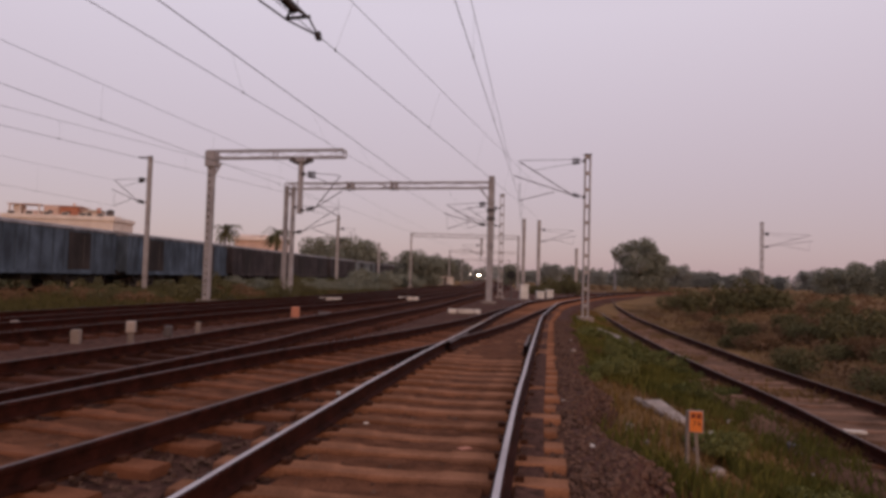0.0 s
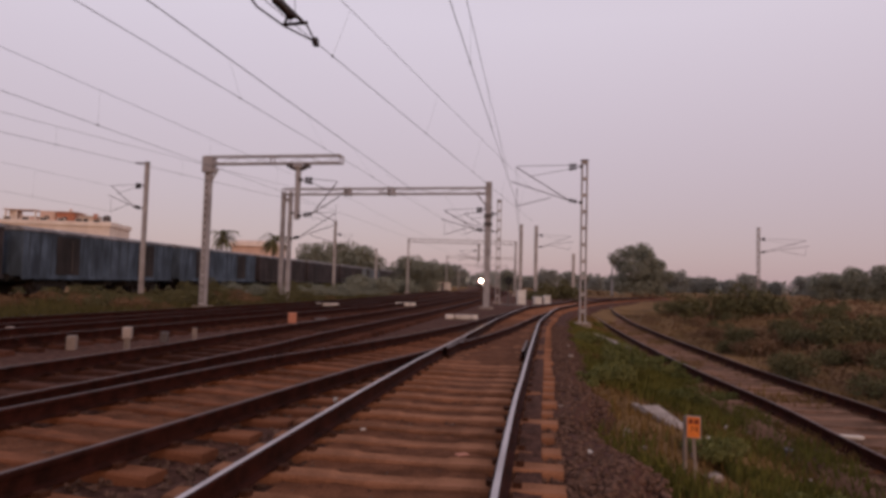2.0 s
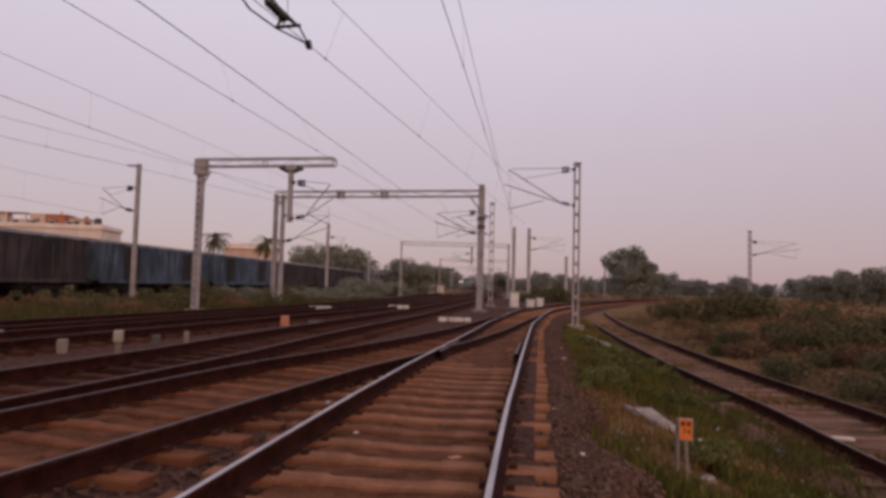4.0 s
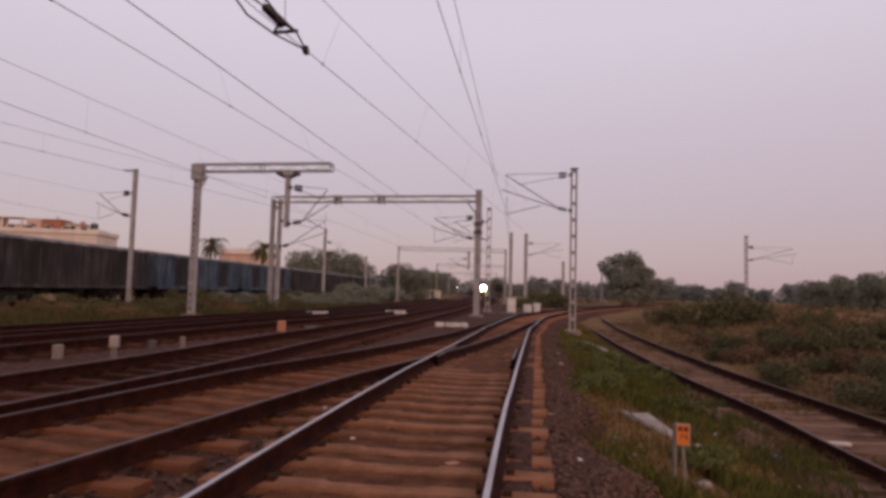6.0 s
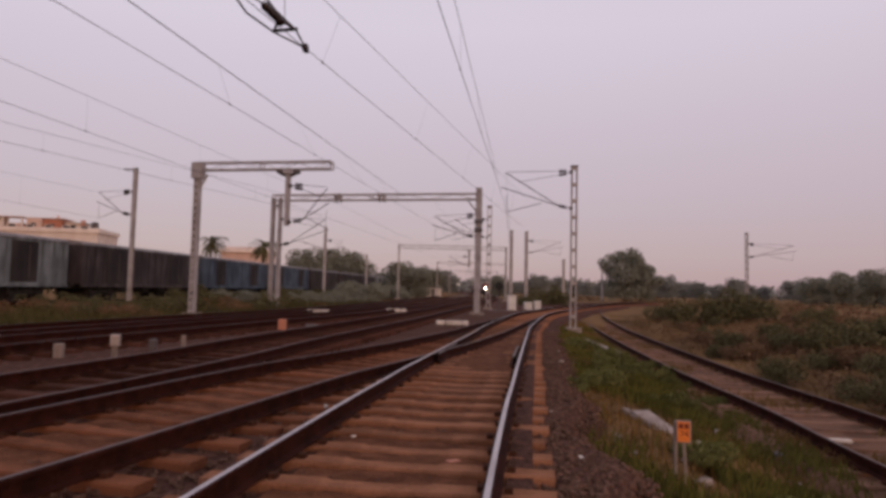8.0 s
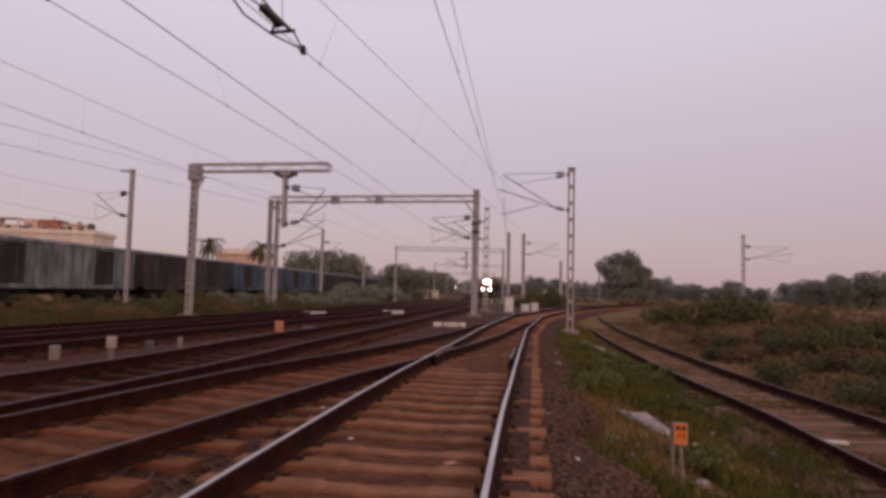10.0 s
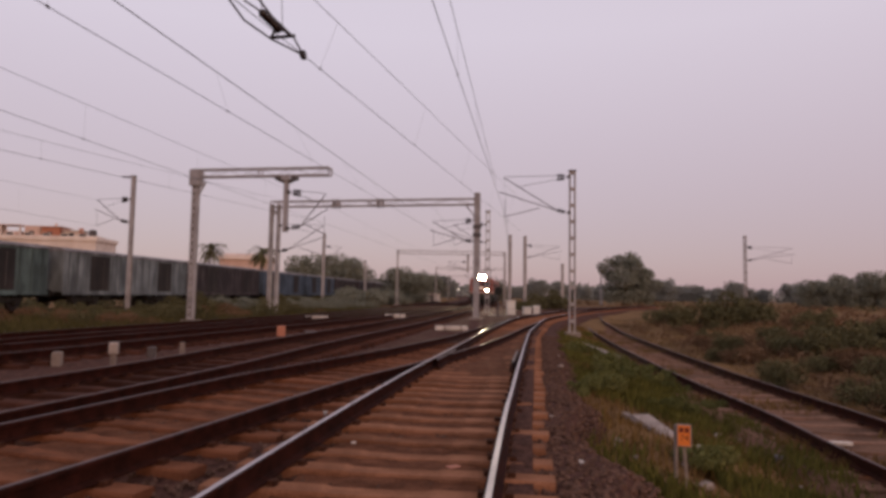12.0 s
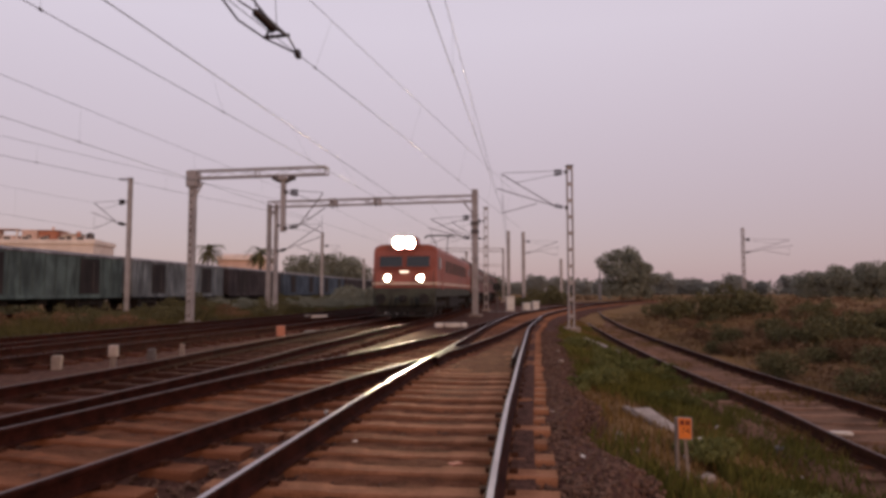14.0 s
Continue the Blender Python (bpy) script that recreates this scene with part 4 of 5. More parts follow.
def build_wagon(skin, label, half=7.45):
    t = thing("goods_wagon", label, "goods wagon", group="wagons of the goods train")
    bm = bmesh.new()
    box(bm, -1.50, 1.50, -half, half, 1.02, 3.42, 0.03)
    part("body", bm, skin, t)
    bm = shell([(-1.56, 3.40), (-1.54, 3.48), (-1.1, 3.64), (0, 3.74), (1.1, 3.64), (1.54, 3.48), (1.56, 3.40)], [-half - 0.05, half + 0.05])
    part("roof", bm, P_ROOF, t, "grey curved sheet roof")
    rib = bmesh.new()
    box(rib, -0.022, 0.022, -0.04, 0.04, 1.04, 3.38)
    rib = mesh_of("rib", rib, skin)
    door = bmesh.new()
    box(door, -0.03, 0.03, -0.95, 0.95, 1.12, 3.28, 0.015)
    door = mesh_of("door", door, P_DOOR)
    bolt = bmesh.new()
    bar(bolt, (0, 0, 1.3), (0, 0, 3.1), 0.02)
    bolt = mesh_of("door_bar", bolt, M_GALV_DARK)
    for s in (-1, 1):
        for y in (-7.0, -6.2, -5.3, -2.7, -1.8, -0.9, 0.0, 0.9, 1.8, 2.7, 5.3, 6.2, 7.0):
            part("rib", rib, None, t, m=Matrix.Translation((s * 1.515, y, 0)))
        for y in (-4.0, 4.0):
            d = part("door", door, None, t, "dark rusty sliding door", m=Matrix.Translation((s * 1.52, y, 0)))
            part("door_bar", bolt, None, d, m=Matrix.Translation((s * 0.04, 0.3, 0)))
        bm = bmesh.new()
        box(bm, s * 1.5 - 0.06, s * 1.5 + 0.06, -half, half, 0.86, 1.06, 0.01)
        part("sole_bar", bm, skin, t)
    bm = bmesh.new()
    box(bm, -0.5, 0.5, -half, half, 0.7, 1.02)
    for y in (-2.5, 0.5, 2.8):
        box(bm, -1.1, 1.1, y - 0.4, y + 0.4, 0.5, 0.95, 0.04)
    part("underframe", bm, M_UNDER, t)
    buffers(t, -half, -1)
    buffers(t, half, 1)
    wh = wheelset_mesh(0.48)
    return t, bogie(t, -4.75, 2, 2.0, wh, 0.48) + bogie(t, 4.75, 2, 2.0, wh, 0.48)


loco = build_loco()
coaches = [build_coach()]
for k in range(6):
    coaches.append(copy_thing(coaches[0], Matrix()))
SKINS = {-3: (P_GREEN, "faded green"), -2: (P_GREEN, "faded green"), -1: (P_GREY, "chalky grey"), 0: (P_BROWN, "dark brown"), 1: (P_BLUE, "dusty blue"), 2: (P_BLUE, "dusty blue"), 3: (P_BROWN, "dark brown")}
wagons = []
for k in range(-3, 12):
    skin, word = SKINS.get(k, (P_GREY, "chalky grey") if k % 3 == 0 else (P_BROWN, "dark brown"))
    w, sets = build_wagon(skin, word + " covered goods wagon with ribbed rain-streaked steel sides")
    wagons.append((w, sets, k))

# ---------------------------------------------------------------- vegetation


def leaves(rng, clumps, n, size, flat=0.75):
    """Many small leaves, scattered on and in round clumps (x, y, z, radius). Returns vertices and faces."""
    w = np.array([c[3] ** 2 for c in clumps])
    pick = rng.choice(len(clumps), n, p=w / w.sum())
    c = np.array([clumps[i] for i in pick])
    d = rng.normal(size=(n, 3))
    d /= np.linalg.norm(d, axis=1)[:, None]
    rad = c[:, 3] * (0.45 + 0.62 * rng.random(n) ** 0.6)
    ctr = c[:, :3] + d * rad[:, None] * np.array([1, 1, flat])
    u = rng.normal(size=(n, 3)); u /= np.linalg.norm(u, axis=1)[:, None]
    v = np.cross(u, rng.normal(size=(n, 3))); v /= np.linalg.norm(v, axis=1)[:, None]
    s = (size * (0.6 + 0.8 * rng.random(n)))[:, None]
    q = np.stack([ctr - u * s, ctr + v * s * 0.45, ctr + u * s, ctr - v * s * 0.45], 1).reshape(-1, 3)
    return q, np.arange(4 * n).reshape(-1, 4)


def plain_mesh(name, v, f, mat):
    me = bpy.data.meshes.new(name)
    me.from_pydata(np.asarray(v).tolist(), [], np.asarray(f).tolist())
    me.materials.append(mat)
    return me


def limb(bm, p, q, r0, r1):
    """A bent, tapered limb."""
    p, q = Vector(p), Vector(q)
    mid = p.lerp(q, 0.5) + Vector((random.uniform(-.1, .1), random.uniform(-.1, .1), 0)) * (q - p).length
    bar(bm, p, mid, r0, (r0 + r1) / 2, 7)
    bar(bm, mid, q, (r0 + r1) / 2, r1, 7)


def make_tree(label, seed, h, spread, leaf_mat, n=2600, size=0.22, low=0.35, name="tree"):
    rng = np.random.default_rng(seed)
    random.seed(seed)
    t = thing(name, label, "tree", pose(0, -300, 0))
    bm = bmesh.new()
    limb(bm, (0, 0, -0.5), (0.1, 0, h * low), h * 0.035, h * 0.024)
    clumps = []
    for k in range(11):
        a = k * 2.4 + rng.random()
        e = 1.25 * math.asin(2 * ((k + 0.5) / 11) - 1) * 0.8
        q = 0.5 + 0.3 * rng.random()
        tip = (spread * q * math.cos(e) * math.cos(a), spread * q * math.cos(e) * math.sin(a), h * (0.60 + 0.42 * q * math.sin(e) + 0.10 * rng.random()))
        limb(bm, (0.1, 0, h * low * (0.8 + 0.2 * rng.random())), tip, h * 0.016, h * 0.005)
        clumps.append((*tip, spread * (0.36 + 0.2 * rng.random())))
        for j in range(3):
            o = rng.normal(size=3) * spread * 0.28
            clumps.append((tip[0] + o[0], tip[1] + o[1], min(h * 0.97, max(h * low, tip[2] + o[2] * 0.6)), spread * (0.13 + 0.15 * rng.random())))
    for k in range(8):
        a = k * 0.8 + rng.random()
        clumps.append((0.6 * spread * math.cos(a), 0.6 * spread * math.sin(a), h * (0.16 + 0.16 * rng.random()), spread * 0.36))
    part("trunk", bm, M_BARK, t)
    v, f = leaves(rng, clumps, n, size)
    part("crown", plain_mesh("crown", v, f, leaf_mat), None, t)
    return t


def make_bush(label, seed, h, w, mat, n=700, size=0.10):
    rng = np.random.default_rng(seed)
    t = thing("bush", label, "bush", pose(0, -300, 0), group="scrub")
    clumps = []
    for k in range(9):
        a, r = rng.random() * 6.3, w * 0.5 * rng.random() ** 0.6
        rr = h * (0.2 + 0.25 * rng.random())
        clumps.append((r * math.cos(a), r * math.sin(a), rr * 0.7 + (h - rr * 1.4) * rng.random() * (1 - r / w), rr))
    bm = bmesh.new()
    for c in clumps:
        bar(bm, (0.1 * c[0], 0.1 * c[1], -0.3), c[:3], 0.03, 0.008, 5)
    part("woody_base", bm, M_BARK, t)
    v, f = leaves(rng, clumps, n, size)
    v[:, 2] = np.maximum(v[:, 2], -0.05)
    part("foliage", plain_mesh("foliage", v, f, mat), None, t)
    return t


def place(src, x, y, scale=1.0, turn=0.0, z=None, label=None, squash=1.0):
    c = copy_thing(src, Matrix())
    c.matrix_basis = Matrix.LocRotScale((x, y, ground_height(x, y) if z is None else z), Euler((0, 0, turn)), (scale, scale, scale * squash))
    if label:
        c["label"] = label
    return c


def drop_source(src):
    for o in list(src.children_recursive) + [src]:
        bpy.data.objects.remove(o)


def palm(x, y, h, seed, reach=0.19):
    rng = random.Random(seed)
    t = thing("palm_tree", "palm tree with drooping fronds behind the wagons", "palm tree", pose(x, y, ground_height(x, y)))
    bm = bmesh.new()
    for k in range(8):
        bar(bm, (0.03 * k * k / 8, 0, h * k / 8 - 0.2), (0.03 * (k + 1) ** 2 / 8, 0, h * (k + 1) / 8), 0.22 - 0.008 * k, 0.21 - 0.008 * k, 9)
    part("trunk", bm, M_BARK, t)
    for k in range(38):
        a = k * 2.399 + rng.random() * 0.4
        lift = rng.uniform(-0.5, 1.8)
        v, f = [], []
        p = Vector((0.24, 0, h))
        d = Vector((math.cos(a), math.sin(a), lift)).normalized()
        side = Vector((-math.sin(a), math.cos(a), 0))
        for j in range(14):
            d = (d + Vector((0, 0, -0.13))).normalized()
            q = p + d * reach
            for s in (-1, 1):
                o = len(v)
                tip = p + side * s * (2.2 * reach * math.sin(0.35 + j * 0.2)) + d * reach - Vector((0, 0, reach * 0.6))
                v += [p, q, tip]
                f.append((o, o + 1, o + 2))
            p = q
        me = bpy.data.meshes.new("frond")
        me.from_pydata([tuple(c) for c in v], [], f)
        me.materials.append(M_LEAF)
        part("frond", me, None, t)
    return t


def blades(name, label, mat, spots, seed, h0, h1, width=0.012, lean=0.5):
    """Grass: one tapering bent blade at each spot (x, y, z)."""
    rng = np.random.default_rng(seed)
    p = np.array(spots)
    n = len(p)
    a = rng.random(n) * 6.283
    h = h0 + (h1 - h0) * rng.random(n) ** 1.6
    side = np.stack([np.cos(a), np.sin(a), np.zeros(n)], 1)
    bend = np.stack([-np.sin(a), np.cos(a), np.zeros(n)], 1) * (lean * h * rng.random(n))[:, None]
    up = np.stack([np.zeros(n), np.zeros(n), h], 1)
    w = (width * (0.6 + 0.8 * rng.random(n)))[:, None]
    v = np.stack([p - side * w, p + side * w, p + side * w * 0.7 + up * 0.55 + bend * 0.3, p + up + bend, p - side * w * 0.7 + up * 0.55 + bend * 0.3], 1).reshape(-1, 3)
    f = np.arange(5 * n).reshape(-1, 5)
    ob = new(name, plain_mesh(name, v, f, mat))
    return tagged(ob, label, "grass", kind="stuff")


def scatter(seed, n, x_of, y0, y1, keep, power=1.0):
    rng = random.Random(seed)
    out = []
    while len(out) < n:
        y = y0 + (y1 - y0) * rng.random() ** power
        lo, hi = x_of(y)
        x = rng.uniform(lo, hi)
        if keep(x, y) > rng.random():
            out.append((x, y, ground_height(x, y) - 0.01))
    return out


def build_vegetation():
    verge = lambda y: (float(edge_right(y)) + 0.15, float(siding(-1.25)(y)))
    thick = lambda x, y: max(0.0, min(1.0, 0.12 + 2.4 * lump(x, y, 0.45) + 0.8 * lump(x, y, 1.6)))
    blades("verge_grass", "patchy green grass on the verge beside the track", M_GRASS, scatter(3, 16000, verge, 4, 36, thick, 1.5), 5, 0.06, 0.26)
    blades("verge_grass", "dry brown grass between the track and the siding", M_GRASS_DRY, scatter(13, 12000, verge, 4, 40, lambda x, y: 0.3 + 0.7 * (1 - thick(x, y)), 1.5), 6, 0.04, 0.20)
    blades("verge_grass", "fresh green weeds beside the siding", M_GRASS, scatter(23, 7000, lambda y: (3.4, 5.2), 5.0, 7.8, lambda x, y: max(0, 0.6 + lump(x, y, 1.2)), 1.0), 7, 0.08, 0.26, 0.016)
    shoulder = lambda x, y, z: max(z, siding_level(y) + float(np.interp(x - float(siding(0)(y)), [-2.1, -1.5, -1.0], [-0.5, -0.07, -0.06])))
    foot_spots = [(x, y, shoulder(x, y, z)) for x, y, z in scatter(29, 9000, lambda y: (float(siding(-2.7)(y)), float(siding(-1.15)(y))), 6.5, 30, lambda x, y: max(0.12, 0.5 + 1.4 * lump(x, y, 0.8)), 1.3)]
    blades("verge_grass", "green weeds at the foot of the siding", M_GRASS, foot_spots, 17, 0.06, 0.22, 0.014)
    blades("verge_grass", "dry weeds beyond the siding", M_GRASS_DRY, scatter(33, 13000, lambda y: (float(siding(1.5)(y)), float(siding(12)(y))), 5, 55, lambda x, y: max(0.1, 0.4 + lump(x, y, 0.5)), 1.2), 8, 0.05, 0.24)
    left = lambda y: (float(goods(2.2)(y)), float(edge_left(y)) - 0.4)
    blades("field_grass", "tall dry olive grass before the goods line", M_FIELD, scatter(43, 42000, left, 10, 70, lambda x, y: max(0.15, 0.7 + lump(x, y, 0.3)), 1.2), 9, 0.2, 0.7, 0.02)
    green_bush = [make_bush("dark green scrubby bush in dry ground", 50 + k, 1.5, 2.4, M_LEAF, 2600, 0.062) for k in range(4)]
    # bushes for the middle distance, haze mixed into their leaf colour
    pale_bush = [make_bush("haze-greyed green bush beside the far tracks", 80 + k, 1.5, 2.4, M_LEAF_TREE, 1900, 0.08) for k in range(3)]
    weeds = [make_bush("low green weed clump on the verge", 70 + k, 1.3, 2.6, M_WEED, 2600, 0.065) for k in range(2)]
    brown_bush = [make_bush("dry brown thorny bush", 60 + k, 1.2, 2.4, M_LEAF_BROWN, 2000, 0.06) for k in range(3)]
    rng = random.Random(77)
    # scrub to the right of the siding: denser with distance
    for k in range(100):
        y = 11 + 55 * rng.random() ** 1.15
        x = float(siding(4.2)(y)) + (4 + 0.72 * y) * rng.random() ** 1.1
        src = rng.choice(brown_bush) if rng.random() < 0.62 else rng.choice(green_bush)
        place(src, x, y, rng.uniform(0.5, 0.95) * (0.8 + 0.004 * y) * (0.85 if y < 32 else 0.6), rng.random() * 6.3)
    # dry brush close to the siding
    for k in range(60):
        y = 9.5 + 20 * rng.random() ** 1.2
        x = float(siding(2.3)(y)) + (1.2 + 0.30 * y) * rng.random()
        place(rng.choice(brown_bush + green_bush[:3]), x, y, rng.uniform(0.34, 0.72), rng.random() * 6.3)
    # big dark shrubs
    for x, y, s in ((9.9, 70, 1.25), (13.6, 72, 1.9), (15.2, 74, 1.6), (17.0, 40, 1.5), (19.5, 41, 1.7), (21.6, 43, 1.4), (17.5, 49, 1.1), (22.5, 38, 0.9), (16.6, 24, 0.95), (18.2, 25, 0.8), (14.2, 21.5, 1.0), (20.5, 27, 0.8), (28, 46, 0.8), (33, 52, 0.8)):
        place(rng.choice(green_bush), x, y, s, rng.random() * 6.3)
    # hedge and scrub between the running lines and the goods line
    for k in range(82):
        y = 26 + 80 * rng.random() ** 1.1
        lo, hi = left(y)
        x = lo + 1.2 + (hi - lo - 2.0) * rng.random()
        src = rng.choice(green_bush) if rng.random() < 0.6 else rng.choice(brown_bush)
        # beyond 52 m only the bushes with haze in their colour
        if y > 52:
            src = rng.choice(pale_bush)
        place(src, x, y, rng.uniform(0.6, 1.1) * (0.75 + 0.004 * y), rng.random() * 6.3)
    # scrub behind the goods line and tall weeds along its foot
    for k in range(36):
        y = 34 + 68 * rng.random()
        place(rng.choice(green_bush + brown_bush[:1]), float(goods(2.6)(y)) + 1.6 * rng.random(), y, rng.uniform(0.55, 0.9), rng.random() * 6.3)
    own = random.Random(78)
    for k in range(34):
        y = 44 + 62 * own.random()
        place(own.choice(pale_bush + green_bush), float(goods(3.7)(y)) + 2.0 * own.random(), y, own.uniform(0.85, 1.3), own.random() * 6.3)
    # low weeds between the siding's rails
    bed = lambda y: (float(siding(-1.35)(y)), float(siding(1.3)(y)))
    spots = scatter(53, 5200, bed, 8.5, 42, lambda x, y: max(0, 0.15 + 1.6 * lump(x, y, 0.9) + 0.7 * lump(x, y, 2.3)), 1.3)
    blades("siding_grass", "sparse dry weeds growing between the siding's sleepers", M_GRASS_DRY, [(x, y, float(siding_level(y)) - 0.05) for x, y, z in spots], 11, 0.05, 0.2)
    # weeds on the verge
    for x, y, s in ((3.3, 12.6, 0.42), (4.0, 14.4, 0.5), (4.6, 16.2, 0.45), (5.4, 18.6, 0.5), (5.0, 21.0, 0.5), (3.35, 7.9, 0.34), (3.9, 6.4, 0.3), (4.9, 12.9, 0.4), (2.4, 11.2, 0.3), (6.3, 16.0, 0.34), (6.5, 17.6, 0.38), (6.9, 19.6, 0.36), (6.0, 13.6, 0.28), (5.6, 16.8, 0.4)):
        place(rng.choice(weeds), x, y, s, rng.random() * 6.3)
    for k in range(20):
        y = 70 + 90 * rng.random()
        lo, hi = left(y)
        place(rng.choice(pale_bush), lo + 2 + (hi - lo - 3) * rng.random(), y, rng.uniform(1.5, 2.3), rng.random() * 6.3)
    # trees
    # these two kinds have haze in their leaf colour as well
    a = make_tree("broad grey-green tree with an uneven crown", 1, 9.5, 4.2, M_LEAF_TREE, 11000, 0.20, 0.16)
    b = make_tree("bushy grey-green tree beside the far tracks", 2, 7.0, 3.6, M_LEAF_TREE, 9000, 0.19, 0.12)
    # the distant kind carries the haze in its leaf colour
    c = make_tree("haze-coloured pale tree in the distance", 3, 9.0, 4.6, M_LEAF_FAR, 7000, 0.30, 0.12)
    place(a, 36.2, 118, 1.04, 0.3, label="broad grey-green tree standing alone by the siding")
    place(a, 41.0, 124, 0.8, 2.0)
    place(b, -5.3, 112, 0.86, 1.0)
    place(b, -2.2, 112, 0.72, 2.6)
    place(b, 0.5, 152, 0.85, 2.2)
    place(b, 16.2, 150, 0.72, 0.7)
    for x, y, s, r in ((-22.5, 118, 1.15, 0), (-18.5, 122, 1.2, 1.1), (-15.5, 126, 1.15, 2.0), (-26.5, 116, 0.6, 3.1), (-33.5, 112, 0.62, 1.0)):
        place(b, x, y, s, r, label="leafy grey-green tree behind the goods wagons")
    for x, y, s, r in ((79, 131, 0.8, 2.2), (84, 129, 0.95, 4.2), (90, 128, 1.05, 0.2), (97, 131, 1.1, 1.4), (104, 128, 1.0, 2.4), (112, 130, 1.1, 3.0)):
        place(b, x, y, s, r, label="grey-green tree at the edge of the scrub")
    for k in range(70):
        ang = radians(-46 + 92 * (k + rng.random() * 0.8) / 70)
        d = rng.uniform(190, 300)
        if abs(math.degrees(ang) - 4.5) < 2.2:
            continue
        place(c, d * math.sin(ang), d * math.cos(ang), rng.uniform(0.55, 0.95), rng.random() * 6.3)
    palm(-22.6, 86, 7.0, 4)
    palm(-33.0, 96, 7.9, 5, 0.21)
    for s in green_bush + brown_bush + weeds + pale_bush + [a, b, c]:
        drop_source(s)
    # scrub behind the goods line and out in the open ground, too far to pick apart
    rg = np.random.default_rng(19)
    for word, x_of, y0, y1, count, mat in (("low scrub behind the goods line", lambda y, u: float(goods(-3.0)(y)) - 12 * u, 10, 150, 260, M_LEAF), ("low dry brush beside the siding", lambda y, u: float(siding(1.9)(min(y, 58))) + (3 + 0.35 * y) * u, 7, 48, 400, M_LEAF_BROWN), ("low brown scrub on the open ground", lambda y, u: float(siding(14)(min(y, 58))) + (8 + 1.0 * y) * u, 45, 150, 260, M_LEAF_BROWN), ("dusty green scrub on the open ground", lambda y, u: float(siding(18)(min(y, 58))) + (8 + 1.0 * y) * u, 55, 170, 120, M_LEAF)):
        cl = []
        for k in range(count):
            y = y0 + (y1 - y0) * rg.random()
            r = (0.5 + 0.7 * rg.random()) * (0.42 if y0 < 9 else 1.0)
            x = x_of(y, rg.random())
            cl.append((x, y, ground_height(x, y) + (0.3 if y0 == 10 else -0.1 if y0 > 9 else 0.03) + (0.9 if y0 == 10 else 0.5) * r * rg.random(), r))
        v, f = leaves(rg, cl, count * 75, 0.16 if y0 > 9 else 0.06)
        v[:, 2] = np.maximum(v[:, 2], -0.8)
        tagged(new("far_scrub", plain_mesh("far_scrub", v, f, mat)), word, "scrub", kind="stuff")
    # far woods to the horizon, with the haze put into their leaf colour
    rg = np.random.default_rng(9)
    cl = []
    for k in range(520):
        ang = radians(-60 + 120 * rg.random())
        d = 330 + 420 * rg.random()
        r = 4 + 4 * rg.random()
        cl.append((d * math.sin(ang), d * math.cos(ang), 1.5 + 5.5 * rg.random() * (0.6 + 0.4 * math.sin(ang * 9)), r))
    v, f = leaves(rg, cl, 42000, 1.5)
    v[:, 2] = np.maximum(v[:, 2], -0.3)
    tagged(new("far_woods", plain_mesh("far_woods", v, f, M_LEAF_FAR)), "haze-coloured pale woods along the horizon", "woods", kind="stuff")


build_vegetation()

# ---------------------------------------------------------------- buildings
M_PLASTER = material("warm_pink_plaster", (0.68, 0.47, 0.38), (0.52, 0.34, 0.27), 0.5, 0.9, 0, 0.1, 8, 0.1)
M_PLASTER_PALE = material("pale_cream_plaster", (0.76, 0.64, 0.56), (0.60, 0.48, 0.41), 0.5, 0.9, 0, 0.1, 8, 0.1)
M_TERRA = material("terracotta_paint", (0.50, 0.20, 0.12), (0.36, 0.14, 0.09), 0.8, 0.85, 0, 0.1, 10, 0.1)
M_PANE = material("dark_window_glass", (0.03, 0.03, 0.035), (0.02, 0.02, 0.025), 1, 0.15, 0, 0, 10, 0.2)


def block(t, name, x0, x1, y0, y1, z0, z1, mat, label=""):
    bm = bmesh.new()
    box(bm, x0, x1, y0, y1, z0, z1, 0.04)
    return part(name, bm, mat, t, label)


def building(x, y, w, d, storeys, label, wall, extra, rise=0.6):
    t = thing("house", label, "house", pose(x, y, 0, 0, 0, 6))
    h = storeys * 3.1 + rise
    block(t, "wall", 0, w, 0, d, -0.5, h, wall)
    block(t, "roof", -0.3, w + 0.3, -0.3, d + 0.3, h, h + 0.16, M_PLASTER_PALE)
    for x0, x1, y0, y1 in ((-0.3, w + 0.3, -0.3, -0.12), (-0.3, -0.12, -0.12, d + 0.3), (w + 0.12, w + 0.3, -0.12, d + 0.3)):
        block(t, "parapet", x0, x1, y0, y1, h + 0.16, h + 0.85, M_PLASTER_PALE)
    me = bmesh.new()
    box(me, -0.6, 0.6, -0.05, 0.06, 0, 1.3)
    me = mesh_of("pane", me, M_PANE)
    fr = bmesh.new()
    for x0, x1, z0, z1 in ((-0.7, -0.6, -0.1, 1.4), (0.6, 0.7, -0.1, 1.4), (-0.6, 0.6, 1.3, 1.4), (-0.75, 0.75, -0.12, -0.02)):
        box(fr, x0, x1, -0.14, 0.05, z0, z1)
    fr = mesh_of("window", fr, M_PLASTER_PALE)
    for s in range(storeys):
        k = 1.6
        while k < w - 1.2:
            wn_ = part("window", fr, None, t, m=Matrix.Translation((k, -0.02, s * 3.1 + 1.1)))
            part("pane", me, None, wn_)
            k += 3.2
    extra(t, h)
    return t


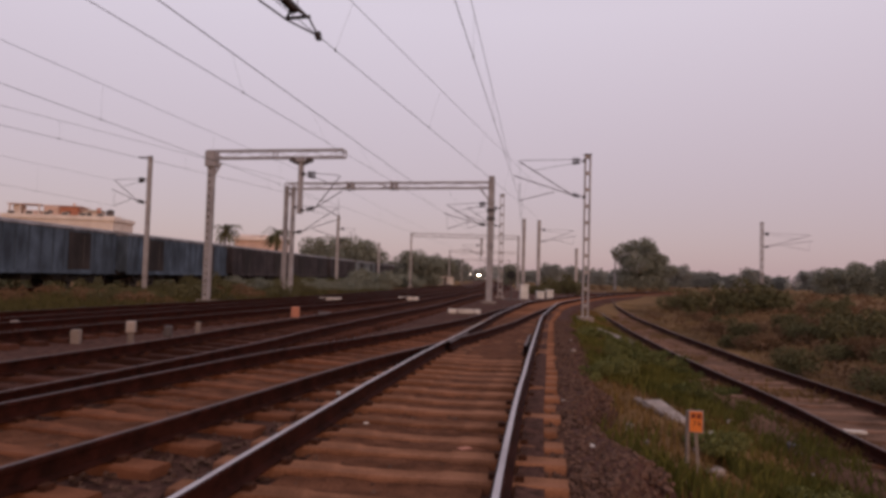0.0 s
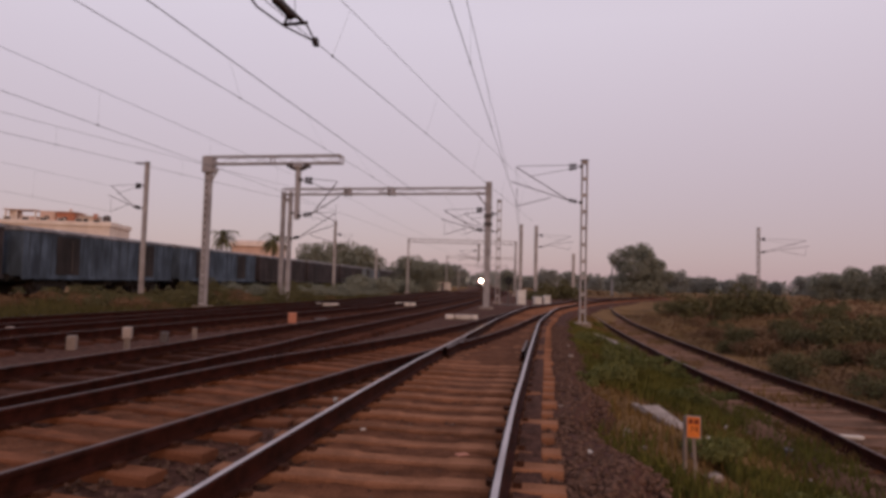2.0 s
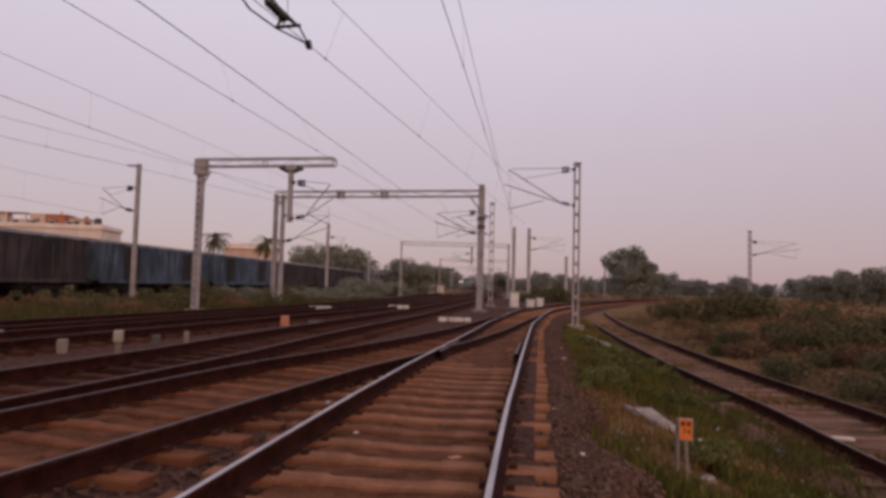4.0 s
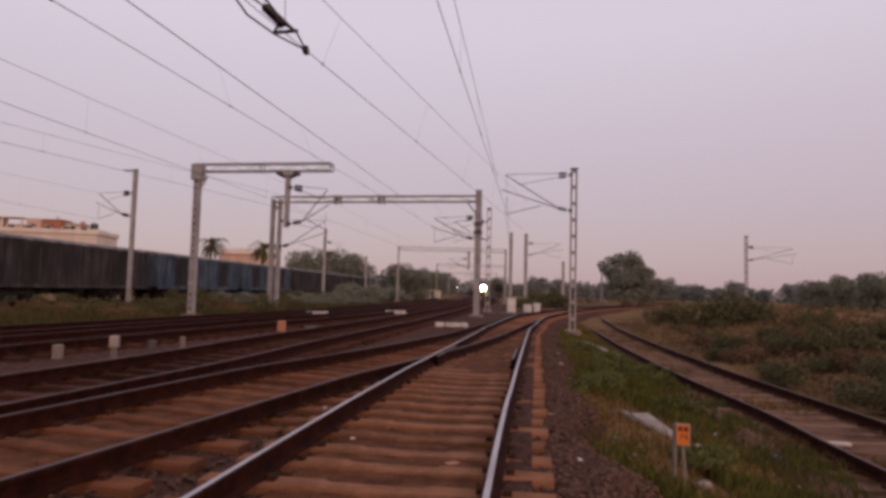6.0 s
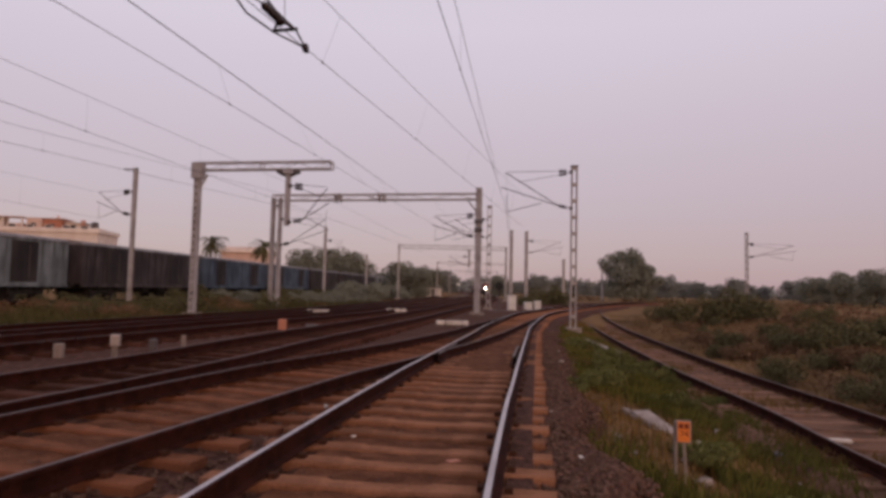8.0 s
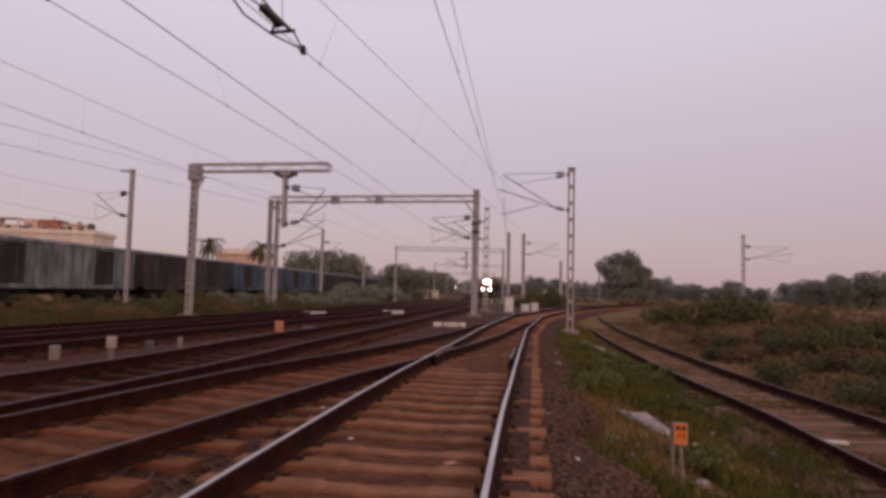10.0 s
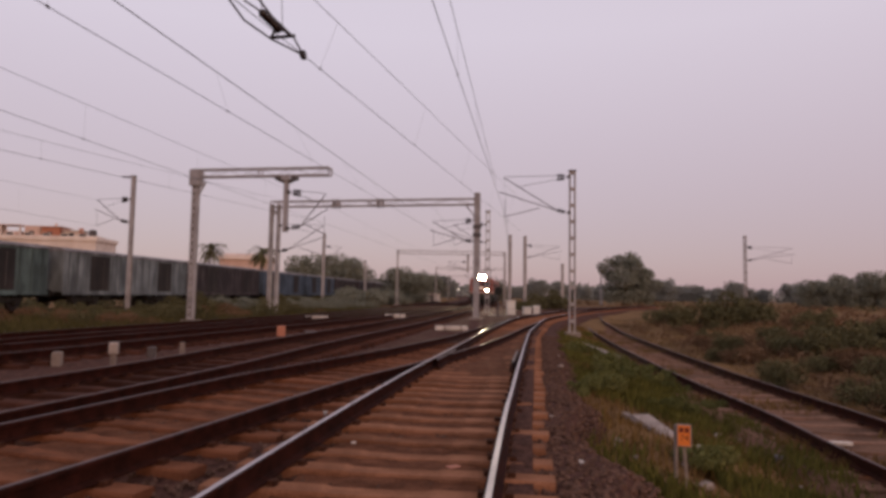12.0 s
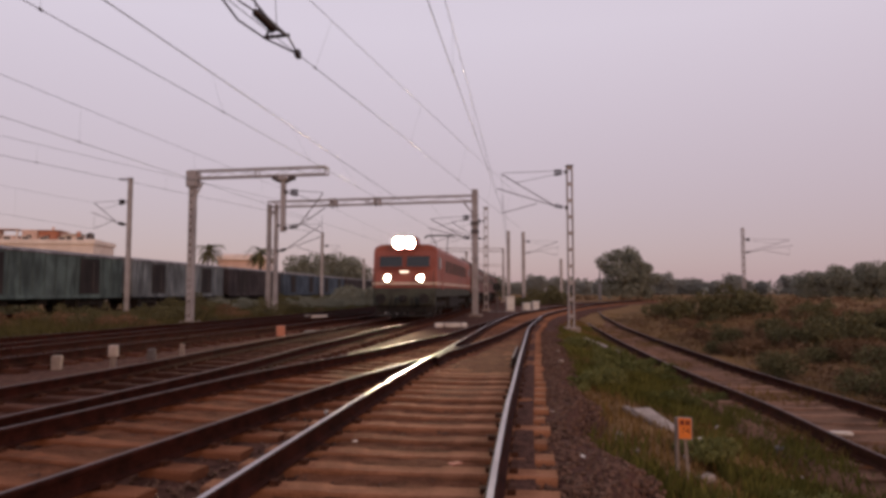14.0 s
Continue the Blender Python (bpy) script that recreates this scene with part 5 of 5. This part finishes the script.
def roof_one(t, h):
    """Terrace rooms, canopies on posts, half walls, railings and a tank on the flat roof."""
    f = h + 0.16
    block(t, "terrace_canopy", 0.4, 6.4, 0.4, 4.0, f + 2.55, f + 2.7, M_PLASTER)
    for x in (0.7, 2.6, 6.0):
        block(t, "canopy_post", x, x + 0.3, 0.6, 0.9, f, f + 2.55, M_PLASTER_PALE)
    block(t, "stair_room", 1.1, 2.2, 1.4, 4, f, f + 2.5, M_PLASTER_PALE)
    block(t, "terrace_wall", 3.0, 6.0, 1.6, 4.0, f, f + 1.5, M_PLASTER)
    block(t, "roof_room", 6.8, 9.6, 1, 5, f, f + 2.6, M_PLASTER)
    block(t, "room_window", 7.6, 8.5, 0.95, 1.0, f + 0.9, f + 1.6, M_PANE)
    block(t, "roof_room", 10.0, 13.2, 0.6, 5, f, f + 2.4, M_TERRA, "terracotta roof room")
    block(t, "room_window", 11.0, 11.9, 0.55, 0.6, f + 0.8, f + 1.5, M_PANE)
    block(t, "canopy", 9.7, 13.8, 0.2, 5.2, f + 2.4, f + 2.54, M_PLASTER)
    block(t, "chimney", 11.6, 12.0, 2.0, 2.4, f + 2.54, f + 3.2, M_PLASTER)
    block(t, "roof_room", 13.8, 16.6, 0.9, 4.6, f, f + 1.75, M_PLASTER_PALE)
    block(t, "wall_window", 14.6, 15.6, 0.85, 0.9, f + 0.7, f + 1.35, M_PANE)
    block(t, "pillar", 16.6, 17.3, 0.6, 1.2, f, f + 2.3, M_TERRA)
    block(t, "canopy", 13.6, 17.5, 0.4, 4.8, f + 1.75, f + 1.87, M_PLASTER_PALE)
    block(t, "side_room", 17.6, 20.0, 0.8, 4, f, f + 0.9, M_PLASTER_PALE)
    for z in (0.35, 0.65):
        block(t, "railing", 17.4, 20.2, -0.2, -0.15, f + 0.7 + z, f + 0.75 + z, M_GALV_DARK)
    bm = bmesh.new()
    bar(bm, (18.6, 2, f + 0.9), (18.6, 2, f + 2.0), 0.7, 0.67, 18)
    bar(bm, (18.6, 2, f + 2.0), (18.6, 2, f + 2.2), 0.67, 0.2, 18)
    part("water_tank", bm, M_GALV_DARK, t, "dark round water tank")


def roof_two(t, h):
    bm = bmesh.new()
    w, d = 9.0, 6.0
    vs = [bm.verts.new(v) for v in ((-0.6, -0.6, h + 0.1), (w + 0.6, -0.6, h + 0.1), (w + 0.6, d + 0.6, h + 0.1), (-0.6, d + 0.6, h + 0.1), (0.5, d / 2, h + 1.4), (w - 0.5, d / 2, h + 1.4))]
    for f in ((0, 1, 5, 4), (1, 2, 5), (2, 3, 4, 5), (3, 0, 4), (3, 2, 1, 0)):
        bm.faces.new([vs[i] for i in f])
    part("roof_slope", bm, M_PLASTER, t, "orange tiled roof")


building(-83.2, 120, 20.0, 10.0, 4, "long pink and cream flat-roofed house with roof rooms", M_PLASTER_PALE, roof_one, -2.0)
building(-42.5, 130, 10.0, 6.0, 2, "low salmon-walled house with a tiled roof behind the trees", M_PLASTER, roof_two, 1.6)



def hut(x, y):
    t = thing("hut", "small whitewashed lineside hut", "hut", pose(x, y, -0.3))
    block(t, "wall", -1.9, 1.9, -1.2, 1.2, 0, 1.9, M_WHITE)
    block(t, "roof", -2.1, 2.1, -1.4, 1.4, 1.9, 2.05, M_GALV_DARK)
    block(t, "door", -0.4, 0.4, -1.24, -1.2, 0, 1.7, M_GALV_DARK)


hut(0.7, 146)

# ---------------------------------------------------------------- lineside things


def marker_board():
    t = thing("marker_board", "small orange lineside board on two pale posts", "sign", pose(2.795, 7.0, ground_height(2.795, 7.0) + 0.155, 0, 0, -14) @ Matrix.Scale(0.85, 4))
    bm = bmesh.new()
    box(bm, -0.078, 0.078, -0.012, 0.012, 0.335, 0.595, 0.004)
    p = part("board", bm, M_ORANGE, t)
    for x0, x1, z0, z1 in ((-0.088, -0.078, 0.327, 0.603), (0.078, 0.09, 0.327, 0.603), (-0.078, 0.078, 0.595, 0.605), (-0.078, 0.078, 0.327, 0.335)):
        bm = bmesh.new()
        box(bm, x0, x1, -0.016, 0.016, z0, z1)
        part("rim", bm, M_CAP, p, "pale painted rim")
    for foot, head in (((-0.10, 0.03, -0.45), (-0.092, 0.035, 0.592)), ((0.06, 0.03, -0.45), (0.0, 0.03, 0.40))):
        bm = bmesh.new()
        sq(bm, foot, head, 0.042, 0.036)
        part("post", bm, M_CONC_POST, t, "pale weathered post")
    for x in (-0.032, 0.034):
        bm = bmesh.new()
        box(bm, x - 0.025, x + 0.025, -0.0155, -0.0125, 0.508, 0.568)
        part("bar", bm, M_REDMARK, p)
    cu = bpy.data.curves.new("lettering", "FONT")
    cu.body, cu.size, cu.extrude, cu.align_x = "74", 0.105, 0.001, "CENTER"
    cu.materials.append(M_REDMARK)
    ob = new("lettering", cu)
    ob.parent = p
    ob.matrix_local = Matrix.Translation((0.005, -0.0155, 0.405)) @ Matrix.Rotation(radians(90), 4, "X")


def stone_post(x, y, w, h, label, mat, cap=None, name="marker_stone"):
    t = thing(name, label, "marker", pose(x, y, -0.2, 0, 0, 10), group="lineside markers")
    bm = bmesh.new()
    box(bm, -w / 2, w / 2, -w / 2, w / 2, 0, h, 0.02)
    part("stone", bm, mat, t)
    if cap:
        bm = bmesh.new()
        box(bm, -cap / 2, cap / 2, -cap / 2, cap / 2, h, h + 0.24, 0.02)
        part("cap", bm, M_CAP, t, "whitewashed cap")


def white_stones(x, y, lengths, turn, label):
    t = thing("fouling_mark", label, "marker", pose(x, y, -0.12 if y < 30 else 0.0, 0, 0, turn), group="whitewashed marks")
    k = -sum(lengths) / 2
    for n in lengths:
        bm = bmesh.new()
        box(bm, k + 0.02, k + n - 0.02, -0.14, 0.14, 0, 0.2, 0.03)
        part("block", bm, M_WHITE, t)
        k += n


def relay_box(x, y, w, h, d, label):
    t = thing("relay_box", label, "equipment box", pose(x, y, -0.3), group="signalling boxes")
    bm = bmesh.new()
    box(bm, -w / 2, w / 2, -d / 2, d / 2, 0.25, 0.25 + h, 0.02)
    part("body", bm, M_WHITEBOX, t)
    bm = bmesh.new()
    box(bm, -w / 2 - 0.05, w / 2 + 0.05, -d / 2 - 0.05, d / 2 + 0.05, 0.25 + h, 0.32 + h, 0.02)
    part("lid", bm, M_WHITEBOX, t)
    bm = bmesh.new()
    box(bm, -w / 2 + 0.04, -0.01, -d / 2 - 0.02, -d / 2, 0.32, 0.2 + h, 0.005)
    me = mesh_of("door", bm, M_WHITEBOX)
    part("door", me, None, t)
    part("door", me, None, t, m=Matrix.Translation((w / 2 - 0.03, 0, 0)))
    bm = bmesh.new()
    box(bm, -w / 2 - 0.1, w / 2 + 0.1, -d / 2 - 0.1, d / 2 + 0.1, -0.2, 0.25, 0.02)
    part("plinth", bm, M_CONC_POST, t)


def disc_signal(x, y):
    t = thing("ground_signal", "short signal post with a round black backing board", "signal", pose(x, y, -0.2))
    bm = bmesh.new()
    bar(bm, (0, 0, -0.1), (0, 0, 1.65), 0.05, None, 12)
    part("post", bm, M_GALV_DARK, t)
    bm = bmesh.new()
    bar(bm, (0, -0.08, 1.93), (0, -0.04, 1.93), 0.31, None, 28)
    part("backing_board", bm, M_BLACK, t)
    bm = bmesh.new()
    box(bm, -0.14, 0.14, -0.04, 0.2, 1.75, 2.12, 0.02)
    part("lamp_case", bm, M_BLACK, t)
    bm = bmesh.new()
    bar(bm, (0, -0.22, 2.02), (0, -0.08, 2.02), 0.09, 0.09, 14)
    part("hood", bm, M_BLACK, t)


def slab(x, y, l, w, h, turn, label, mat, tilt=0.0, name="concrete_slab", z=None):
    bm = bmesh.new()
    box(bm, -l / 2, l / 2, -w / 2, w / 2, -h / 2, h / 2, min(0.02, h * 0.3))
    for v in bm.verts:
        v.co += Vector((random.uniform(-1, 1), random.uniform(-1, 1), random.uniform(-.5, .5))) * h * 0.12
    ob = new(name, mesh_of(name, bm, mat))
    ob.matrix_world = pose(x, y, (ground_height(x, y) if z is None else z) + h * 0.4, tilt, 0, turn)
    return tagged(ob, label, "rubble", group="discarded concrete")


def lit_lamp(x, y, z):
    t = thing("yard_lamp", "distant lit yard lamp on a thin post", "lamp", pose(x, y, -0.3), group="yard lamps")
    bm = bmesh.new()
    bar(bm, (0, 0, 0), (0, 0, z), 0.06, None, 8)
    part("post", bm, M_GALV_DARK, t)
    bm = bmesh.new()
    box(bm, -0.28, 0.28, -0.12, 0.1, z, z + 0.2, 0.04)
    part("lamp_head", bm, glow("lit_yard_lamp", (1.0, 0.85, 0.66), 8.0), t)


random.seed(5)
marker_board()
slab(5.1, 11.28, 0.12, 0.07, 0.08, 40, "pale stone in the weeds", M_WHITE, 10)
slab(5.7, 10.6, 0.5, 0.14, 0.05, 175, "dull pale plank at the foot of the siding", M_CONC_POST, 3)
stone_post(-6.15, 12.75, 0.10, 0.36, "square post with a whitewashed cap beside the ballast", M_CONC_POST, 0.16)
stone_post(-7.35, 12.95, 0.17, 0.38, "short weathered concrete stone", M_CONC_POST)
stone_post(-9.9, 14.9, 0.15, 0.36, "small pale stone beside the rail", M_CAP)
stone_post(-6.2, 14.6, 0.16, 0.36, "dark stub post beside the ballast", M_GALV_DARK)
stone_post(-5.75, 15.2, 0.10, 0.42, "thin grey stub post", M_CONC_POST)
stone_post(-5.1, 22.4, 0.28, 0.46, "orange painted marker stone", M_TERRA)
stone_post(-4.3, 23.6, 0.45, 0.22, "low dark point machine cover", M_GALV_DARK)
white_stones(1.0, 27.9, (0.42, 0.72, 0.3), 2, "row of whitewashed blocks between the tracks")
white_stones(-2.0, 38.6, (0.9, 0.35), 2, "whitewashed blocks marking the fouling point")
white_stones(-5.9, 34.0, (0.75, 0.45), 2, "whitewashed blocks beside the through track")
relay_box(6.42, 50, 0.62, 1.05, 0.6, "white double-doored relay box on a plinth")
relay_box(8.0, 52, 0.6, 0.5, 0.6, "low white equipment box")
relay_box(8.8, 52.2, 0.5, 0.62, 0.5, "small white equipment box")
disc_signal(4.86, 45)
slab(5.6, 48.5, 2.2, 0.8, 0.35, 4, "dark concrete trough beside the relay box", M_GALV_DARK)
slab(3.52, 9.95, 0.30, 0.95, 0.14, 10, "broken pale concrete slab on the verge", M_CAP, 9)
slab(3.30, 10.4, 0.14, 0.42, 0.12, 20, "broken lump of pale concrete", M_CONC_POST, 12)
b0, b1 = Vector((6.6, 29.6)), Vector((6.1, 20.4))
slab((b0.x + b1.x) / 2, (b0.y + b1.y) / 2, (b1 - b0).length, 0.16, 0.16, math.degrees(math.atan2(b0.y - b1.y, b0.x - b1.x)), "long pale concrete beam lying along the verge", M_CAP, 0, "concrete_beam")
slab(4.75, 8.3, 0.22, 0.10, 0.06, 150, "pale broken slab in the weeds", M_CONC_POST, 10)
slab(5.25, 9.15, 0.22, 0.12, 0.09, 170, "pale slab beside the siding", M_CONC_POST, 4)
slab(6.44, 10.0, 0.34, 0.14, 0.05, 170, "white scrap lying on the siding", M_WHITE, 4, z=-0.79)
slab(5.2, 9.45, 0.16, 0.14, 0.15, 20, "dark lump of rubble", M_GALV_DARK)
slab(3.05, 7.1, 0.2, 0.14, 0.08, 30, "grey stone beside the board", M_CONC_POST)
slab(-1.2, 7.69, 0.05, 0.04, 0.05, 30, "white stone chip beside the rail", M_WHITE, 0, "stone_chip", 0.0)
slab(0.23, 5.45, 0.11, 0.08, 0.012, 30, "red cloth scrap on a sleeper", M_TERRA, 0, "cloth_scrap", 0.0)
slab(-0.7, 6.27, 0.05, 0.03, 0.015, 30, "pale paper scrap on a sleeper", M_WHITE, 0, "paper_scrap", 0.0)
lit_lamp(10.5, 250, 2.6)
lit_lamp(11.6, 262, 3.4)


def litter(seed, n):
    """Pale chips and scraps on the ballast shoulder and verge."""
    rng = random.Random(seed)
    for k in range(n):
        y = 4.5 + 12 * rng.random() ** 1.3
        x = float(edge_right(y)) + rng.uniform(-0.9, 3.2)
        s = rng.uniform(0.025, 0.06)
        z = -0.1 if x < edge_right(y) else None
        slab(x, y, s * 2, s * 1.4, s, rng.uniform(0, 180), "pale stone chip on the shoulder", M_WHITE if rng.random() < 0.3 else M_CONC_POST, rng.uniform(-20, 20), "stone_chip", z)


litter(8, 36)


def loose_ballast():
    """Crushed stones lying between sleepers and down the shoulders."""
    rng = np.random.default_rng(12)
    n = 15000
    y = 2.2 + 24 * rng.random(n) ** 1.6
    lo = np.array([turn_line(-1.2)(v) for v in y])
    hi = np.array([edge_right(v) for v in y])
    right = rng.random(n) < 0.4
    x = np.where(right, hi - 1.0 + 1.3 * rng.random(n), lo + (hi - lo) * rng.random(n))
    base = np.array([[1, 0, 0], [-1, 0, 0], [0, 1, 0], [0, -1, 0], [0, 0, 1], [0, 0, -1]], float)
    tri = np.array([[0, 2, 4], [2, 1, 4], [1, 3, 4], [3, 0, 4], [2, 0, 5], [1, 2, 5], [3, 1, 5], [0, 3, 5]])
    s = 0.018 + 0.024 * rng.random(n)
    m = rng.normal(size=(n, 3, 3))
    q, _ = np.linalg.qr(m)
    z = np.where(x > hi, -0.10 - (x - hi) * 0.45, -0.075) + np.array([bed_level(a, b) + 0.085 for a, b in zip(x, y)])
    v = np.einsum("nij,kj->nki", q, base) * (s[:, None, None] * (0.7 + 0.6 * rng.random((n, 6, 1)))) + np.stack([x, y, z], 1)[:, None, :]
    f = tri[None] + 6 * np.arange(n)[:, None, None]
    ob = new("loose_ballast", plain_mesh("loose_ballast", v.reshape(-1, 3), f.reshape(-1, 3), M_STONE))
    tagged(ob, "loose brown crushed stones of the ballast", "ballast", kind="stuff")


loose_ballast()

# ---------------------------------------------------------------- what moves
EXPRESS = curve_points(LINE_EXPRESS, 0.5)
GOODS = curve_points(LINE_GOODS, 0.5)
# how far out along the line the front of the express is, second by second
FRONT = [(0, 460), (2, 396), (4, 331), (6, 265), (8, 199), (9.5, 153), (11, 109), (12, 81), (12.5, 67.5), (13, 54), (13.5, 41.3), (14, 29)]


def run_of(line):
    return np.concatenate([[0], np.cumsum(np.linalg.norm(np.diff(line, axis=0), axis=1))])


def rolling(ob, line, run, s_of, rear, fore, times, z=0.192):
    """Keys a vehicle whose bogies stand at s_of(t) + rear and + fore along the line."""
    rows = []
    for t in times:
        s = s_of(t)
        a = np.array([np.interp(s + rear, run, line[:, k]) for k in range(2)])
        b = np.array([np.interp(s + fore, run, line[:, k]) for k in range(2)])
        d = (b - a) / np.linalg.norm(b - a)
        o = a - d * rear
        rows.append((t, pose(o[0], o[1], z, 0, 0, math.degrees(math.atan2(d[1], d[0])) - 90)))
    walk(ob, rows)


def motions():
    ex = run_of(EXPRESS)
    at = lambda t: float(np.interp(np.interp(t, [f[0] for f in FRONT], [f[1] for f in FRONT]), EXPRESS[:, 1], ex))
    times = [k * 0.5 for k in range(29)]
    rolling(loco, EXPRESS, ex, at, 3.6, 14.4, times)
    for k, c in enumerate(coaches):
        rolling(c, EXPRESS, ex, lambda t: at(t) + 18.4 + 22.4 * k, 3.4, 18.8, times)
    gd = run_of(GOODS)
    g0 = float(np.interp(9.2, GOODS[:, 1], gd))
    for w, sets, k in wagons:
        rolling(w, GOODS, gd, lambda t: g0 + 3.67 * t + 16.2 * k + 8.1, -4.75, 4.75, [0, 3.5, 7, 10.5, 14])
        if -2 <= k <= 2:
            for ws, y, r in sets:
                walk(ws, [(i * 0.2, Matrix.Translation((0, y, r)) @ Matrix.Rotation(-3.67 * i * 0.2 / r, 4, "X")) for i in range(71)])


motions()
